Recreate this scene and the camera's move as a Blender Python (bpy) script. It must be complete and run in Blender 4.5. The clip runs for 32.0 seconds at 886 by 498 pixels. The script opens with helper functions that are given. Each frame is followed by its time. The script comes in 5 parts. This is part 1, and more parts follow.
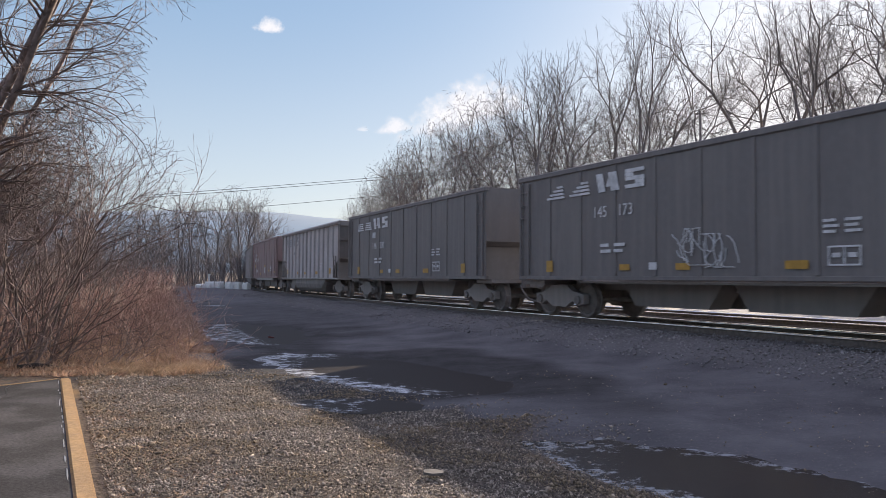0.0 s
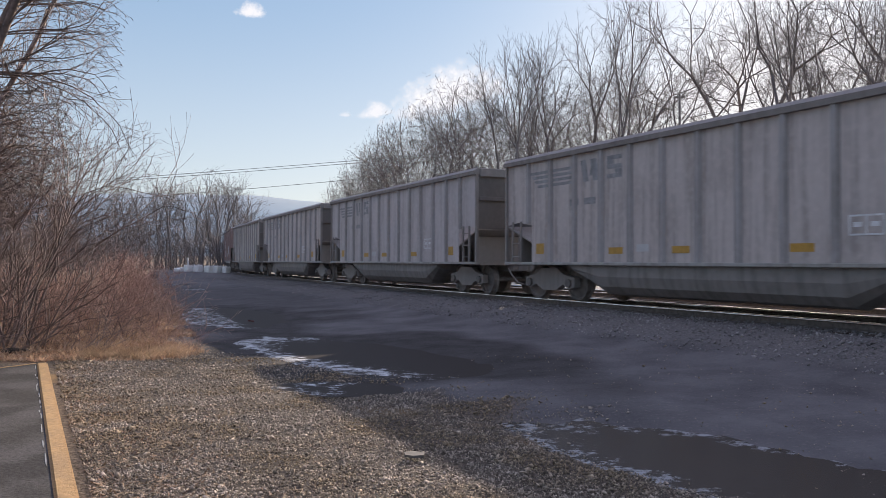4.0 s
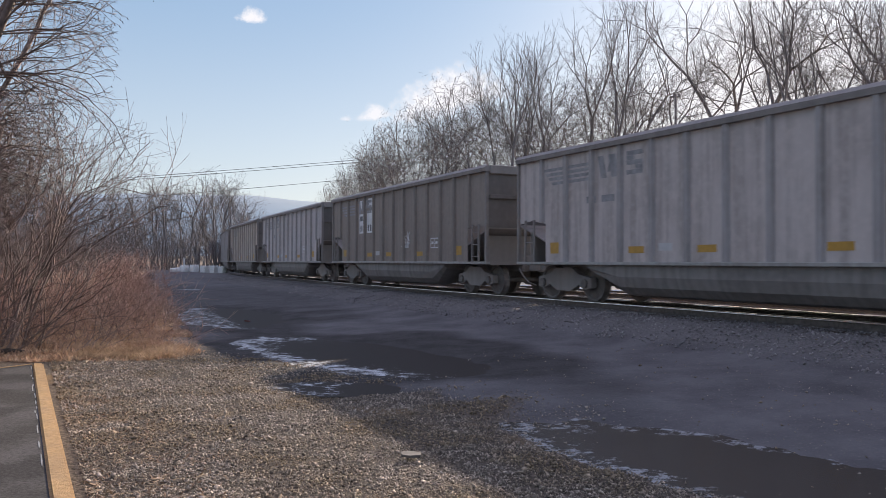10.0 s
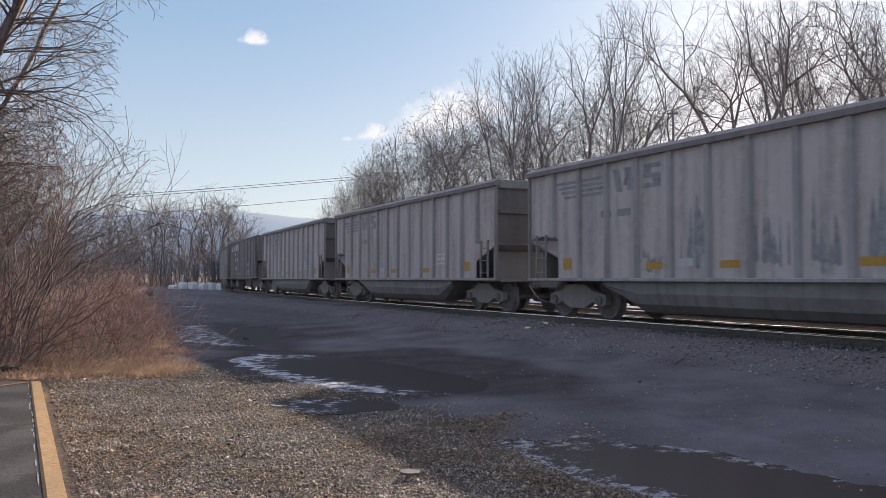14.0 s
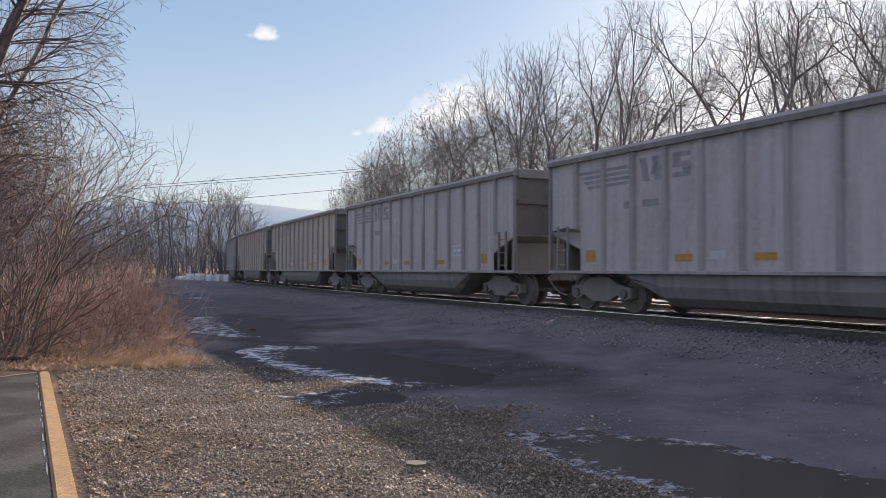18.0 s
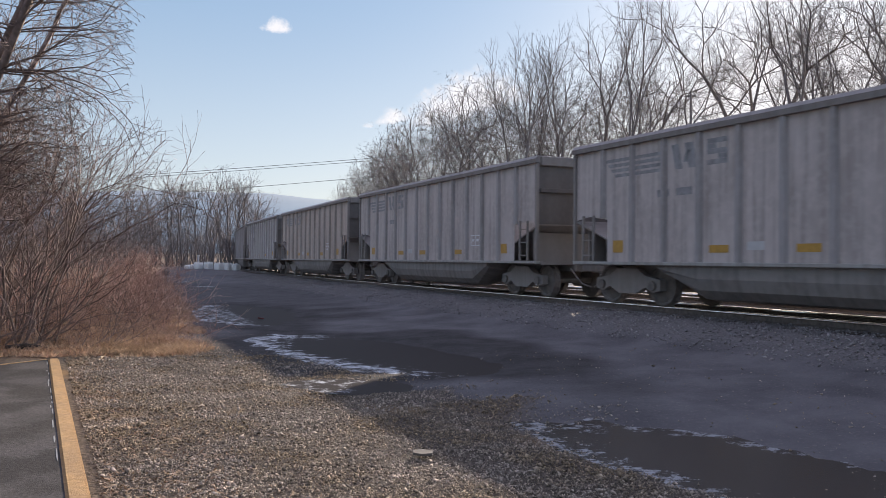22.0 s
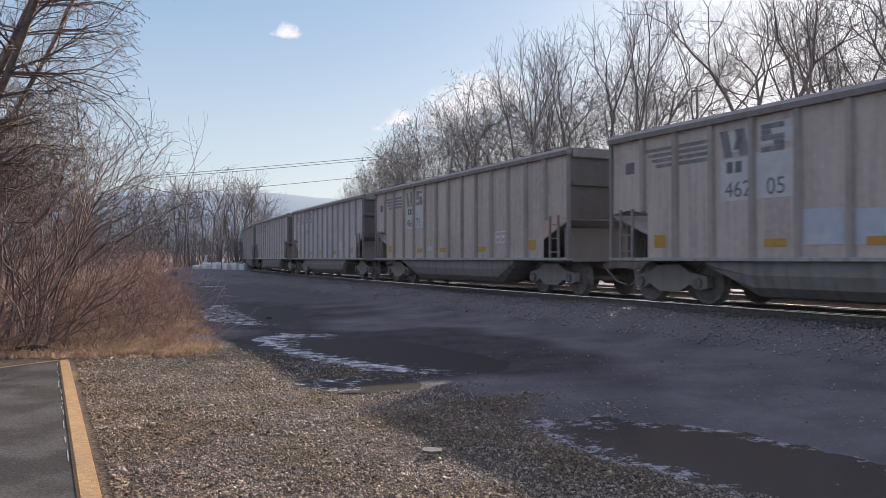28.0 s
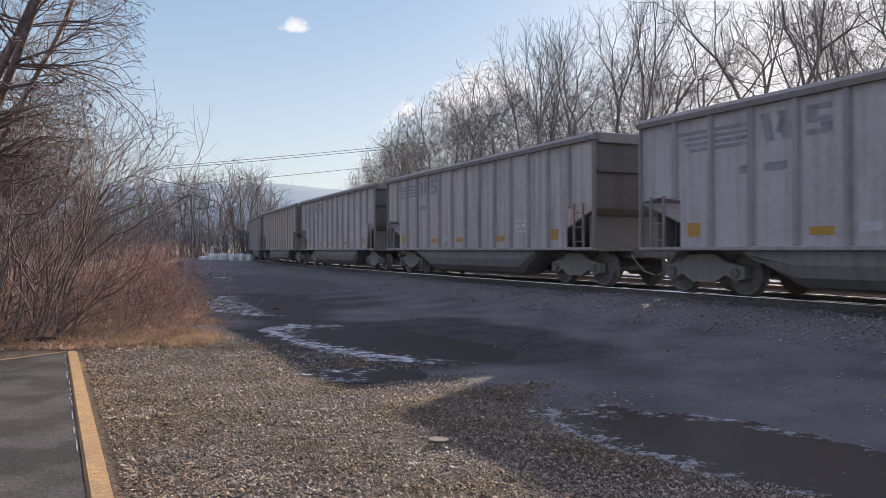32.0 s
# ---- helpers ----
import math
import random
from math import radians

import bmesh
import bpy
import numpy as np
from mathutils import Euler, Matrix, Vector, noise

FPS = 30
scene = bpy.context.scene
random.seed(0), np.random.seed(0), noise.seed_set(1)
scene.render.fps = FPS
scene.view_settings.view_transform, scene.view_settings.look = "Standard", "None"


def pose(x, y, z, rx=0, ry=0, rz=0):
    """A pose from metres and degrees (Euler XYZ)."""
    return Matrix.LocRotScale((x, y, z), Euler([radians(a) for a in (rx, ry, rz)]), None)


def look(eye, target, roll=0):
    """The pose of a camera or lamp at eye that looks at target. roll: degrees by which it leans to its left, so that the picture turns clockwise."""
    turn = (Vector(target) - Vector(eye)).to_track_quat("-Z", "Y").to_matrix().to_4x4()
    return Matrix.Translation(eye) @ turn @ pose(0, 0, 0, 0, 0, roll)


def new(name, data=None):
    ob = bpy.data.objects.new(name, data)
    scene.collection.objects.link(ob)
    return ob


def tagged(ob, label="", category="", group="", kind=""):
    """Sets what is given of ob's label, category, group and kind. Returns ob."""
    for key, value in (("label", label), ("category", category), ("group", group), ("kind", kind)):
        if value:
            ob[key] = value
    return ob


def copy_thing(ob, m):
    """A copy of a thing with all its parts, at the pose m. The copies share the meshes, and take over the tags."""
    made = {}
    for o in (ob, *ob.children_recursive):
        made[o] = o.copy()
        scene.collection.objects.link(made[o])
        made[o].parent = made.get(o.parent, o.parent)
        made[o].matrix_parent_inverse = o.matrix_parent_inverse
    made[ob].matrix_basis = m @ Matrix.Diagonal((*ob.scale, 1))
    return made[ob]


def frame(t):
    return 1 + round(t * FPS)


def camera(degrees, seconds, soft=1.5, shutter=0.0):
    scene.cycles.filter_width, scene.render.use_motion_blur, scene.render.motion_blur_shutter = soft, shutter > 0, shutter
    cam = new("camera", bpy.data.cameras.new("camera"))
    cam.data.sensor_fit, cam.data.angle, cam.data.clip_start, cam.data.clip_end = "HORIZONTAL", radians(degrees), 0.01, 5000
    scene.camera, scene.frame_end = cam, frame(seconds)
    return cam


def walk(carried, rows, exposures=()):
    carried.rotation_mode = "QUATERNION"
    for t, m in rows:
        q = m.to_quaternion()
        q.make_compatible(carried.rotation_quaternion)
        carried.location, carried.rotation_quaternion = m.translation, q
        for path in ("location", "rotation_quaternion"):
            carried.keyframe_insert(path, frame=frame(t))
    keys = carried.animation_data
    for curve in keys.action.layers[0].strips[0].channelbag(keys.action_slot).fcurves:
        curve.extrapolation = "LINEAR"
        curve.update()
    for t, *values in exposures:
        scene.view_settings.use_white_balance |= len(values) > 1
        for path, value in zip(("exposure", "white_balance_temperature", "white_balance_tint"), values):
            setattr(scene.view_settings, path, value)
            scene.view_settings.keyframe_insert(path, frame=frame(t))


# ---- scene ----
# ---- camera: hand-held on one spot, it only turns ----
cam = camera(58.5, 32.0, 0.8, 0.13)
EYE = (0.0, 0.0, 1.6)


def aim(yaw, pitch, roll):
    """Camera pose from degrees: yaw to the left of +y, pitch up, lean to the left."""
    a, b = radians(yaw), radians(pitch)
    way = Vector((-math.sin(a) * math.cos(b), math.cos(a) * math.cos(b), math.sin(b)))
    return look(EYE, Vector(EYE) + way * 10.0, roll)


PATH = [
    (0.0, 1.944, 2.122, 0.294),
    (0.5, 2.040, 2.207, 0.395),
    (1.0, 2.114, 1.933, 0.315),
    (1.5, 1.798, 1.675, 0.130),
    (2.0, 1.634, 1.329, 0.035),
    (2.5, 1.508, 0.710, -0.172),
    (3.0, 1.263, 0.656, -0.022),
    (3.5, 0.751, 0.915, 0.033),
    (5.5, 0.319, 0.780, 0.305),
    (6.0, 0.258, 0.632, 0.238),
    (6.5, 0.213, 0.511, 0.232),
    (7.0, 0.200, 0.432, 0.165),
    (7.5, 0.105, 0.402, 0.208),
    (8.0, 0.170, 0.069, 0.399),
    (8.5, 0.200, 0.256, 0.021),
    (9.0, 0.331, 0.597, 0.048),
    (9.5, 0.327, 0.695, 0.217),
    (10.0, 0.269, 0.896, 0.113),
    (10.5, 0.196, 1.060, 0.006),
    (11.0, -0.059, 1.169, -0.455),
    (11.5, -0.127, 1.323, -0.722),
    (12.0, -0.120, 1.297, -0.409),
    (12.5, -0.071, 1.395, -0.315),
    (13.0, -0.000, 1.805, 0.000),
    (13.5, 0.064, 1.988, -0.005),
    (14.0, 0.182, 2.094, -0.010),
    (14.5, 0.242, 2.179, -0.014),
    (16.5, 0.671, 1.726, 0.315),
    (17.0, 0.724, 1.686, 0.497),
    (17.5, 0.618, 1.677, 0.462),
    (18.0, 0.646, 1.524, 0.158),
    (18.5, 0.592, 1.421, 0.310),
    (19.0, 0.534, 1.450, 0.250),
    (19.5, 0.583, 1.454, 0.407),
    (20.0, 0.610, 1.486, 0.429),
    (20.5, 0.617, 1.487, 0.502),
    (21.0, 0.814, 1.434, 0.498),
    (21.5, 1.050, 0.949, 0.177),
    (22.0, 1.216, 0.795, 0.480),
    (22.5, 1.498, 0.706, 0.105),
    (23.0, 1.513, 0.764, 0.097),
    (23.5, 1.549, 0.755, -0.269),
    (24.0, 1.583, 0.861, -0.550),
    (24.5, 1.913, 0.902, -0.171),
    (25.0, 2.438, 0.978, 0.103),
    (25.5, 3.004, 1.096, -0.071),
    (27.5, 1.875, 0.774, -0.459),
    (28.0, 1.726, 0.633, -0.103),
    (28.5, 1.603, 0.510, -0.000),
    (29.0, 1.509, 0.423, -0.006),
    (29.5, 1.499, 0.290, 0.051),
    (30.0, 1.472, 0.254, -0.080),
    (30.5, 1.441, 0.157, 0.104),
    (31.0, 1.668, 0.088, -0.076),
    (31.5, 1.767, -0.073, -0.464),
    (32.0, 2.144, -0.079, -0.323),
]
walk(cam, [(t, aim(y, p, r)) for t, y, p, r in PATH], [(0.0, 0.86, 6420, 14), (32.0, 0.86, 6420, 14)])

# ---- daylight: low sun behind the train ----
SUN_AZ, SUN_EL = 23.0, 21.0
world = bpy.data.worlds.new("sky")
scene.world = world
world.use_nodes = True
wn, wl = world.node_tree.nodes, world.node_tree.links
wn.clear()
sky = wn.new("ShaderNodeTexSky")
sky.sky_type, sky.sun_disc = "NISHITA", False
sky.sun_elevation, sky.sun_rotation = radians(SUN_EL), radians(SUN_AZ)
sky.air_density, sky.dust_density, sky.ozone_density = 1.0, 0.8, 1.5
background = wn.new("ShaderNodeBackground")
background.inputs["Strength"].default_value = 0.072
world_out = wn.new("ShaderNodeOutputWorld")
# thin winter haze: pale towards the horizon, soft blue higher up, the same all round
place, split, height = wn.new("ShaderNodeTexCoord"), wn.new("ShaderNodeSeparateXYZ"), wn.new("ShaderNodeMapRange")
height.interpolation_type = "SMOOTHSTEP"
height.inputs[1].default_value, height.inputs[2].default_value = 0.0, 0.40
tint, haze = wn.new("ShaderNodeMix"), wn.new("ShaderNodeMix")
tint.data_type = haze.data_type = "RGBA"
tint.inputs[6].default_value, tint.inputs[7].default_value = (5.25, 5.85, 6.1, 1), (2.3, 3.72, 5.4, 1)
haze.inputs[0].default_value = 0.75
# brighter unseen layer overhead, added as fill for the shaded sides and ground
overhead_fill, high = wn.new("ShaderNodeMix"), wn.new("ShaderNodeMapRange")
overhead_fill.data_type = "RGBA"
overhead_fill.inputs[7].default_value = (5.9, 5.9, 7.8, 1)
high.interpolation_type = "SMOOTHSTEP"
high.inputs[1].default_value, high.inputs[2].default_value, high.inputs[4].default_value = 0.36, 0.75, 0.9
wl.new(place.outputs["Generated"], split.inputs[0])
wl.new(split.outputs["Z"], high.inputs[0])
wl.new(high.outputs[0], overhead_fill.inputs[0])
wl.new(split.outputs["Z"], height.inputs[0])
wl.new(height.outputs[0], tint.inputs[0])
wl.new(sky.outputs[0], haze.inputs[6])
wl.new(tint.outputs[2], overhead_fill.inputs[6])
wl.new(overhead_fill.outputs[2], haze.inputs[7])
wl.new(haze.outputs[2], background.inputs[0])
wl.new(background.outputs[0], world_out.inputs[0])

sun_data = bpy.data.lights.new("sun", "SUN")
sun_data.energy, sun_data.angle, sun_data.color = 5.0, radians(0.55), (1.0, 0.85, 0.64)
sun = new("sun", sun_data)
a, b = radians(SUN_AZ), radians(SUN_EL)
sun.matrix_world = look((math.sin(a) * math.cos(b) * 100, math.cos(a) * math.cos(b) * 100, math.sin(b) * 100), (0, 0, 0))


# ---- materials ----
def material(name, base, rough=0.8, metal=0.0, var=0.25, scale=4.0, bump=0.0, bump_scale=40.0, second=None, mix_scale=0.6, spec=0.5, island=False, per_object=0.0, edge=(0.45, 0.6)):
    """Base colour broken up by fine and coarse noise, an optional second colour in patches, and relief."""
    m = bpy.data.materials.new(name)
    m.use_nodes = True
    n, l = m.node_tree.nodes, m.node_tree.links
    bsdf = n["Principled BSDF"]
    bsdf.inputs["Roughness"].default_value, bsdf.inputs["Metallic"].default_value = rough, metal
    bsdf.inputs["Specular IOR Level"].default_value = spec
    co = n.new("ShaderNodeTexCoord")
    fine = n.new("ShaderNodeTexNoise")
    fine.inputs["Scale"].default_value, fine.inputs["Detail"].default_value = scale, 6.0
    l.new(co.outputs["Object"], fine.inputs["Vector"])
    ramp = n.new("ShaderNodeMapRange")
    ramp.inputs[1].default_value, ramp.inputs[2].default_value = 0.3, 0.7
    ramp.inputs[3].default_value, ramp.inputs[4].default_value = 1.0 - var, 1.0 + var
    l.new(fine.outputs[0], ramp.inputs[0])
    colour = n.new("ShaderNodeMix")
    colour.data_type = "RGBA"
    colour.inputs[6].default_value = (*base, 1)
    colour.inputs[7].default_value = (*(second or base), 1)
    coarse = n.new("ShaderNodeTexNoise")
    coarse.inputs["Scale"].default_value, coarse.inputs["Detail"].default_value = mix_scale, 5.0
    l.new(co.outputs["Object"], coarse.inputs["Vector"])
    mask = n.new("ShaderNodeMapRange")
    mask.inputs[1].default_value, mask.inputs[2].default_value = edge
    l.new(coarse.outputs[0], mask.inputs[0])
    l.new(mask.outputs[0], colour.inputs[0])
    last = ramp.outputs[0]
    if island or per_object:
        info = n.new("ShaderNodeNewGeometry") if island else n.new("ShaderNodeObjectInfo")
        spread = n.new("ShaderNodeMapRange")
        amount = per_object or 0.35
        spread.inputs[3].default_value, spread.inputs[4].default_value = 1 - amount, 1 + amount
        l.new(info.outputs["Random Per Island" if island else "Random"], spread.inputs[0])
        times = n.new("ShaderNodeMath")
        times.operation = "MULTIPLY"
        l.new(last, times.inputs[0])
        l.new(spread.outputs[0], times.inputs[1])
        last = times.outputs[0]
    scaled = n.new("ShaderNodeVectorMath")
    scaled.operation = "SCALE"
    l.new(colour.outputs[2], scaled.inputs[0])
    l.new(last, scaled.inputs["Scale"])
    l.new(scaled.outputs[0], bsdf.inputs["Base Color"])
    if bump:
        relief = n.new("ShaderNodeTexNoise")
        relief.inputs["Scale"].default_value, relief.inputs["Detail"].default_value = bump_scale, 4.0
        l.new(co.outputs["Object"], relief.inputs["Vector"])
        node = n.new("ShaderNodeBump")
        node.inputs["Strength"].default_value, node.inputs["Distance"].default_value = bump, 0.02
        l.new(relief.outputs[0], node.inputs["Height"])
        l.new(node.outputs[0], bsdf.inputs["Normal"])
    return m


M_GRAVEL_STONE = material("gravel_stone", (0.33, 0.277, 0.228), 0.9, var=0.6, per_object=0.55, scale=30, island=True, second=(0.25, 0.190, 0.125), mix_scale=0.9)
M_ASPHALT = material("asphalt", (0.048, 0.045, 0.045), 0.95, spec=0.12, var=0.35, scale=35, bump=0.35, bump_scale=120, second=(0.085, 0.080, 0.080), mix_scale=1.3)
M_KERB = material("kerb_paint", (0.39, 0.240, 0.105), 0.8, var=0.25, scale=25, bump=0.5, bump_scale=80, second=(0.35, 0.220, 0.105), mix_scale=3)
M_RAIL_SIDE = material("rail_rust", (0.13, 0.108, 0.096), 0.9, 0.0, var=0.3, scale=12)
M_RAIL_TOP = material("rail_polish", (0.86, 0.85, 0.84), 0.15, 1.0, var=0.1, scale=12)
M_TIE = material("tie_wood", (0.07, 0.055, 0.045), 0.9, var=0.4, scale=8)
M_BARK = material("bark", (0.20, 0.178, 0.172), 0.9, var=0.35, scale=6, second=(0.165, 0.146, 0.142), mix_scale=1.0)
M_TWIG = material("twig", (0.135, 0.118, 0.115), 0.85, var=0.3, scale=3, second=(0.17, 0.148, 0.143), mix_scale=0.7)
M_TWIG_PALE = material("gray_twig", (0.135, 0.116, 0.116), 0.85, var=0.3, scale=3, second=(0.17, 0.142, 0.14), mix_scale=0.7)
M_WHITE = material("white_paint", (0.62, 0.62, 0.62), 0.6, var=0.12, scale=5)
M_YELLOW = material("yellow_reflector", (0.44, 0.25, 0.045), 0.5, var=0.15, scale=8)
M_COAL = material("coal", (0.02, 0.02, 0.02), 0.6, var=0.4, scale=6, bump=0.8, bump_scale=8)
M_BAG = material("white_bag", (0.88, 0.88, 0.87), 0.7, var=0.08, scale=6)
M_WIRE = material("wire", (0.05, 0.05, 0.05), 0.6)


def let_light_through(m, share):
    """Thin dry leaves and stalks pass part of the light on."""
    n, l = m.node_tree.nodes, m.node_tree.links
    bsdf, out = n["Principled BSDF"], n["Material Output"]
    thin, mix = n.new("ShaderNodeBsdfTranslucent"), n.new("ShaderNodeMixShader")
    l.new(bsdf.inputs["Base Color"].links[0].from_socket, thin.inputs["Color"])
    mix.inputs[0].default_value = share
    l.new(bsdf.outputs[0], mix.inputs[1])
    l.new(thin.outputs[0], mix.inputs[2])
    l.new(mix.outputs[0], out.inputs[0])
    return m


# ---- mesh helpers ----
def link_mesh(name, bm, mat, parent=None, label=""):
    me = bpy.data.meshes.new(name)
    bm.to_mesh(me)
    bm.free()
    me.materials.append(mat)
    ob = new(name, me)
    if parent:
        ob.parent = parent
    if label:
        tagged(ob, label)
    return ob


part = link_mesh


def thing(name, m, label, category, group="", kind=""):
    ob = new(name)
    ob.empty_display_size = 0.3
    ob.matrix_basis = m
    return tagged(ob, label, category, group, kind)


def add_box(bm, x0, x1, y0, y1, z0, z1, bevel=0.0):
    v = [bm.verts.new((x, y, z)) for x in (x0, x1) for y in (y0, y1) for z in (z0, z1)]
    for f in ((0, 1, 3, 2), (4, 6, 7, 5), (0, 4, 5, 1), (2, 3, 7, 6), (0, 2, 6, 4), (1, 5, 7, 3)):
        bm.faces.new([v[i] for i in f])
    if bevel:
        es = list({e for q in v for e in q.link_edges})
        bmesh.ops.bevel(bm, geom=es, offset=bevel, segments=1, affect="EDGES")
    return v


def box(x0, x1, y0, y1, z0, z1, bevel=0.0):
    bm = bmesh.new()
    add_box(bm, x0, x1, y0, y1, z0, z1, bevel)
    bmesh.ops.recalc_face_normals(bm, faces=bm.faces)
    return bm


def prism(points, axis, a, b):
    """Extrude a closed outline (pairs of the two other axes, in order) along an axis from a to b."""
    bm = bmesh.new()
    add_prism(bm, points, axis, a, b)
    return bm


def add_prism(bm, points, axis, a, b):
    def at(p, h):
        return {"x": (h, p[0], p[1]), "y": (p[0], h, p[1]), "z": (p[0], p[1], h)}[axis]
    lo = [bm.verts.new(at(p, a)) for p in points]
    hi = [bm.verts.new(at(p, b)) for p in points]
    fs = [bm.faces.new(lo), bm.faces.new(hi[::-1])]
    for i in range(len(points)):
        j = (i + 1) % len(points)
        fs.append(bm.faces.new((lo[j], lo[i], hi[i], hi[j])))
    bmesh.ops.recalc_face_normals(bm, faces=fs)


def ring(axis, r, a, b, n=20, r_in=0.0, at=(0, 0)):
    pts = [(at[0] + r * math.cos(2 * math.pi * i / n), at[1] + r * math.sin(2 * math.pi * i / n)) for i in range(n)]
    return prism(pts, axis, a, b)


# ---- the track's line: table of place and heading by distance ----
RAIL_Z = 0.595
SIDE_X, SIDE_Y, SIDE_PSI, HALF_WIDTH = 1.6648, 22.0112, 0.4719, 1.58
STEP = 0.5


def bend(s):
    if s < -60:
        return 0.0
    if s < 42:
        return 0.0020
    if s < 330:
        return 0.0046
    return 0.0


def build_line():
    fwd, back = [], []
    for sign, out in ((1, fwd), (-1, back)):
        x = SIDE_X + HALF_WIDTH * math.cos(SIDE_PSI)
        y = SIDE_Y + HALF_WIDTH * math.sin(SIDE_PSI)
        th, s = SIDE_PSI, 0.0
        for i in range(1800):
            out.append((s, x, y, th))
            mid = th - sign * bend(s + sign * STEP / 2) * STEP / 2
            x, y = x - sign * math.sin(mid) * STEP, y + sign * math.cos(mid) * STEP
            th -= sign * bend(s + sign * STEP / 2) * STEP
            s += sign * STEP
    return back[:0:-1] + fwd


LINE = np.array(build_line())


def on_line(s, off=0.0):
    """Place and heading at distance s along the track, off metres to its right (away from the camera)."""
    x, y, th = (float(np.interp(s, LINE[:, 0], LINE[:, i])) for i in (1, 2, 3))
    return x + off * math.cos(th), y + off * math.sin(th), th


LINE_PTS = LINE[(LINE[:, 0] > -400) & (LINE[:, 0] < 420)][::2]


def track_offset(x, y):
    """Signed distance to the right of the track's line, and the distance along it, for arrays of places."""
    off, along = np.empty(x.shape), np.empty(x.shape)
    for i in range(0, len(x), 2000):
        dx, dy = x[i:i + 2000, None] - LINE_PTS[None, :, 1], y[i:i + 2000, None] - LINE_PTS[None, :, 2]
        k = np.argmin(dx * dx + dy * dy, 1)
        r = np.arange(len(k))
        th = LINE_PTS[k, 3]
        off[i:i + 2000] = dx[r, k] * np.cos(th) + dy[r, k] * np.sin(th)
        along[i:i + 2000] = LINE_PTS[k, 0]
    return off, along


def smooth(a, b, x):
    t = np.clip((x - a) / (b - a), 0, 1)
    return t * t * (3 - 2 * t)


# pools of standing water: centre, half length, half width, turn, level
POOLS = [(-6.45, 23.0, 4.9, 1.7, 2.0, -0.032), (-1.68, 14.0, 4.0, 1.5, -0.915, -0.032), (2.62, 6.14, 3.3, 1.05, -0.86, -0.05), (-17.0, 49.0, 1.2, 1.5, 0.2, 0.105), (-13.9, 44.2, 0.9, 1.4, 0.3, 0.02), (-1.4, 10.0, 0.75, 0.5, -0.2, -0.01)]


def pool_mask(x, y):
    out = np.zeros(np.shape(x))
    for cx, cy, a, b, ang, z in POOLS:
        c, s = math.cos(ang), math.sin(ang)
        u, v = ((x - cx) * c + (y - cy) * s) / a, (-(x - cx) * s + (y - cy) * c) / b
        out = np.maximum(out, 1 - smooth(0.55, 1.25, np.hypot(u, v)))
    return out


def wet_mask(x, y):
    """Soaked earth round the two larger pools, and a weaker darkening along the lane beyond them."""
    out = np.zeros(np.shape(x))
    for cx, cy, a, b, ang, z in POOLS[:2]:
        c, s = math.cos(ang), math.sin(ang)
        u, v = ((x - cx) * c + (y - cy) * s) / (a + 0.5), (-(x - cx) * s + (y - cy) * c) / (b + 1.2)
        wob = 0.16 * np.sin(x * 1.9 + y * 0.7) + 0.12 * np.sin(x * 0.8 - y * 2.3)
        out = np.maximum(out, 1 - smooth(0.75, 1.35, np.hypot(u, v) + wob))
    out = np.maximum(out, 0.55 * (1 - smooth(0.6, 1.2, np.hypot((x + 10.6 + 0.392 * (y - 34)) / 5.0, (y - 34) / 15.0))))
    return np.maximum(out, 1 - smooth(0.6, 1.3, np.hypot((x + 3.3) / 1.3, (y - 14.2) / 2.2)))


def ground_height(x, y):
    """Yard at 0, a slight dip where the water stands, the ballast bed, and rising ground further off."""
    x, y = np.asarray(x, float).ravel(), np.asarray(y, float).ravel()
    off, along = track_offset(x, y)
    rise = 0.55 * smooth(42, 76, np.hypot(x, y)) * smooth(-40, 10, y)
    bed_lo = rise + 0.02 * np.sin(x * 0.9) * np.sin(y * 0.7)
    toe = smooth(-7.5, -4.6, off)
    shoulder = smooth(-4.7, -2.2, off)
    z = bed_lo * (1 - toe) + np.maximum(bed_lo, 0.10 + 0.6 * rise) * toe
    z = z * (1 - shoulder) + 0.425 * shoulder
    z = z - 0.1 * smooth(6.5, 8.5, off)
    far = smooth(150, 900, np.hypot(x, y))
    return z + far * 6.0 - 0.07 * pool_mask(x, y)


# ---- ground: one sheet to the horizon ----
def spread(lo, hi, n, c, k):
    """n places from lo to hi, crowded round c."""
    u = np.linspace(math.asinh((lo - c) / k), math.asinh((hi - c) / k), n)
    return c + k * np.sinh(u)


def noise2(x, y, scale, seed=0.0):
    return np.array([noise.noise((float(a) * scale + seed, float(b) * scale - seed, seed * 0.37)) for a, b in zip(x, y)])


def ground_grain(x, y):
    """Small humps and ruts of the yard."""
    return 0.025 * noise2(x, y, 1.1, 3.0) + 0.016 * noise2(x, y, 2.4, 5.0) + 0.012 * noise2(x, y, 4.0, 9.0)


def gravel_mask(x, y):
    """Where the loose stone lies: the yard between the kerb and the wet track-side lane."""
    wob = 0.55 * np.sin(x * 1.7 + y * 0.9) * np.cos(y * 1.3) + 0.25 * np.sin(x * 5.1 - y * 3.3)
    edge = 1 - smooth(9.0, 10.5, x + y + wob)
    return edge * (1 - 0.9 * pool_mask(x, y)) * (1 - smooth(12.6, 13.6, y + 0.15 * x + 0.5 * wob))


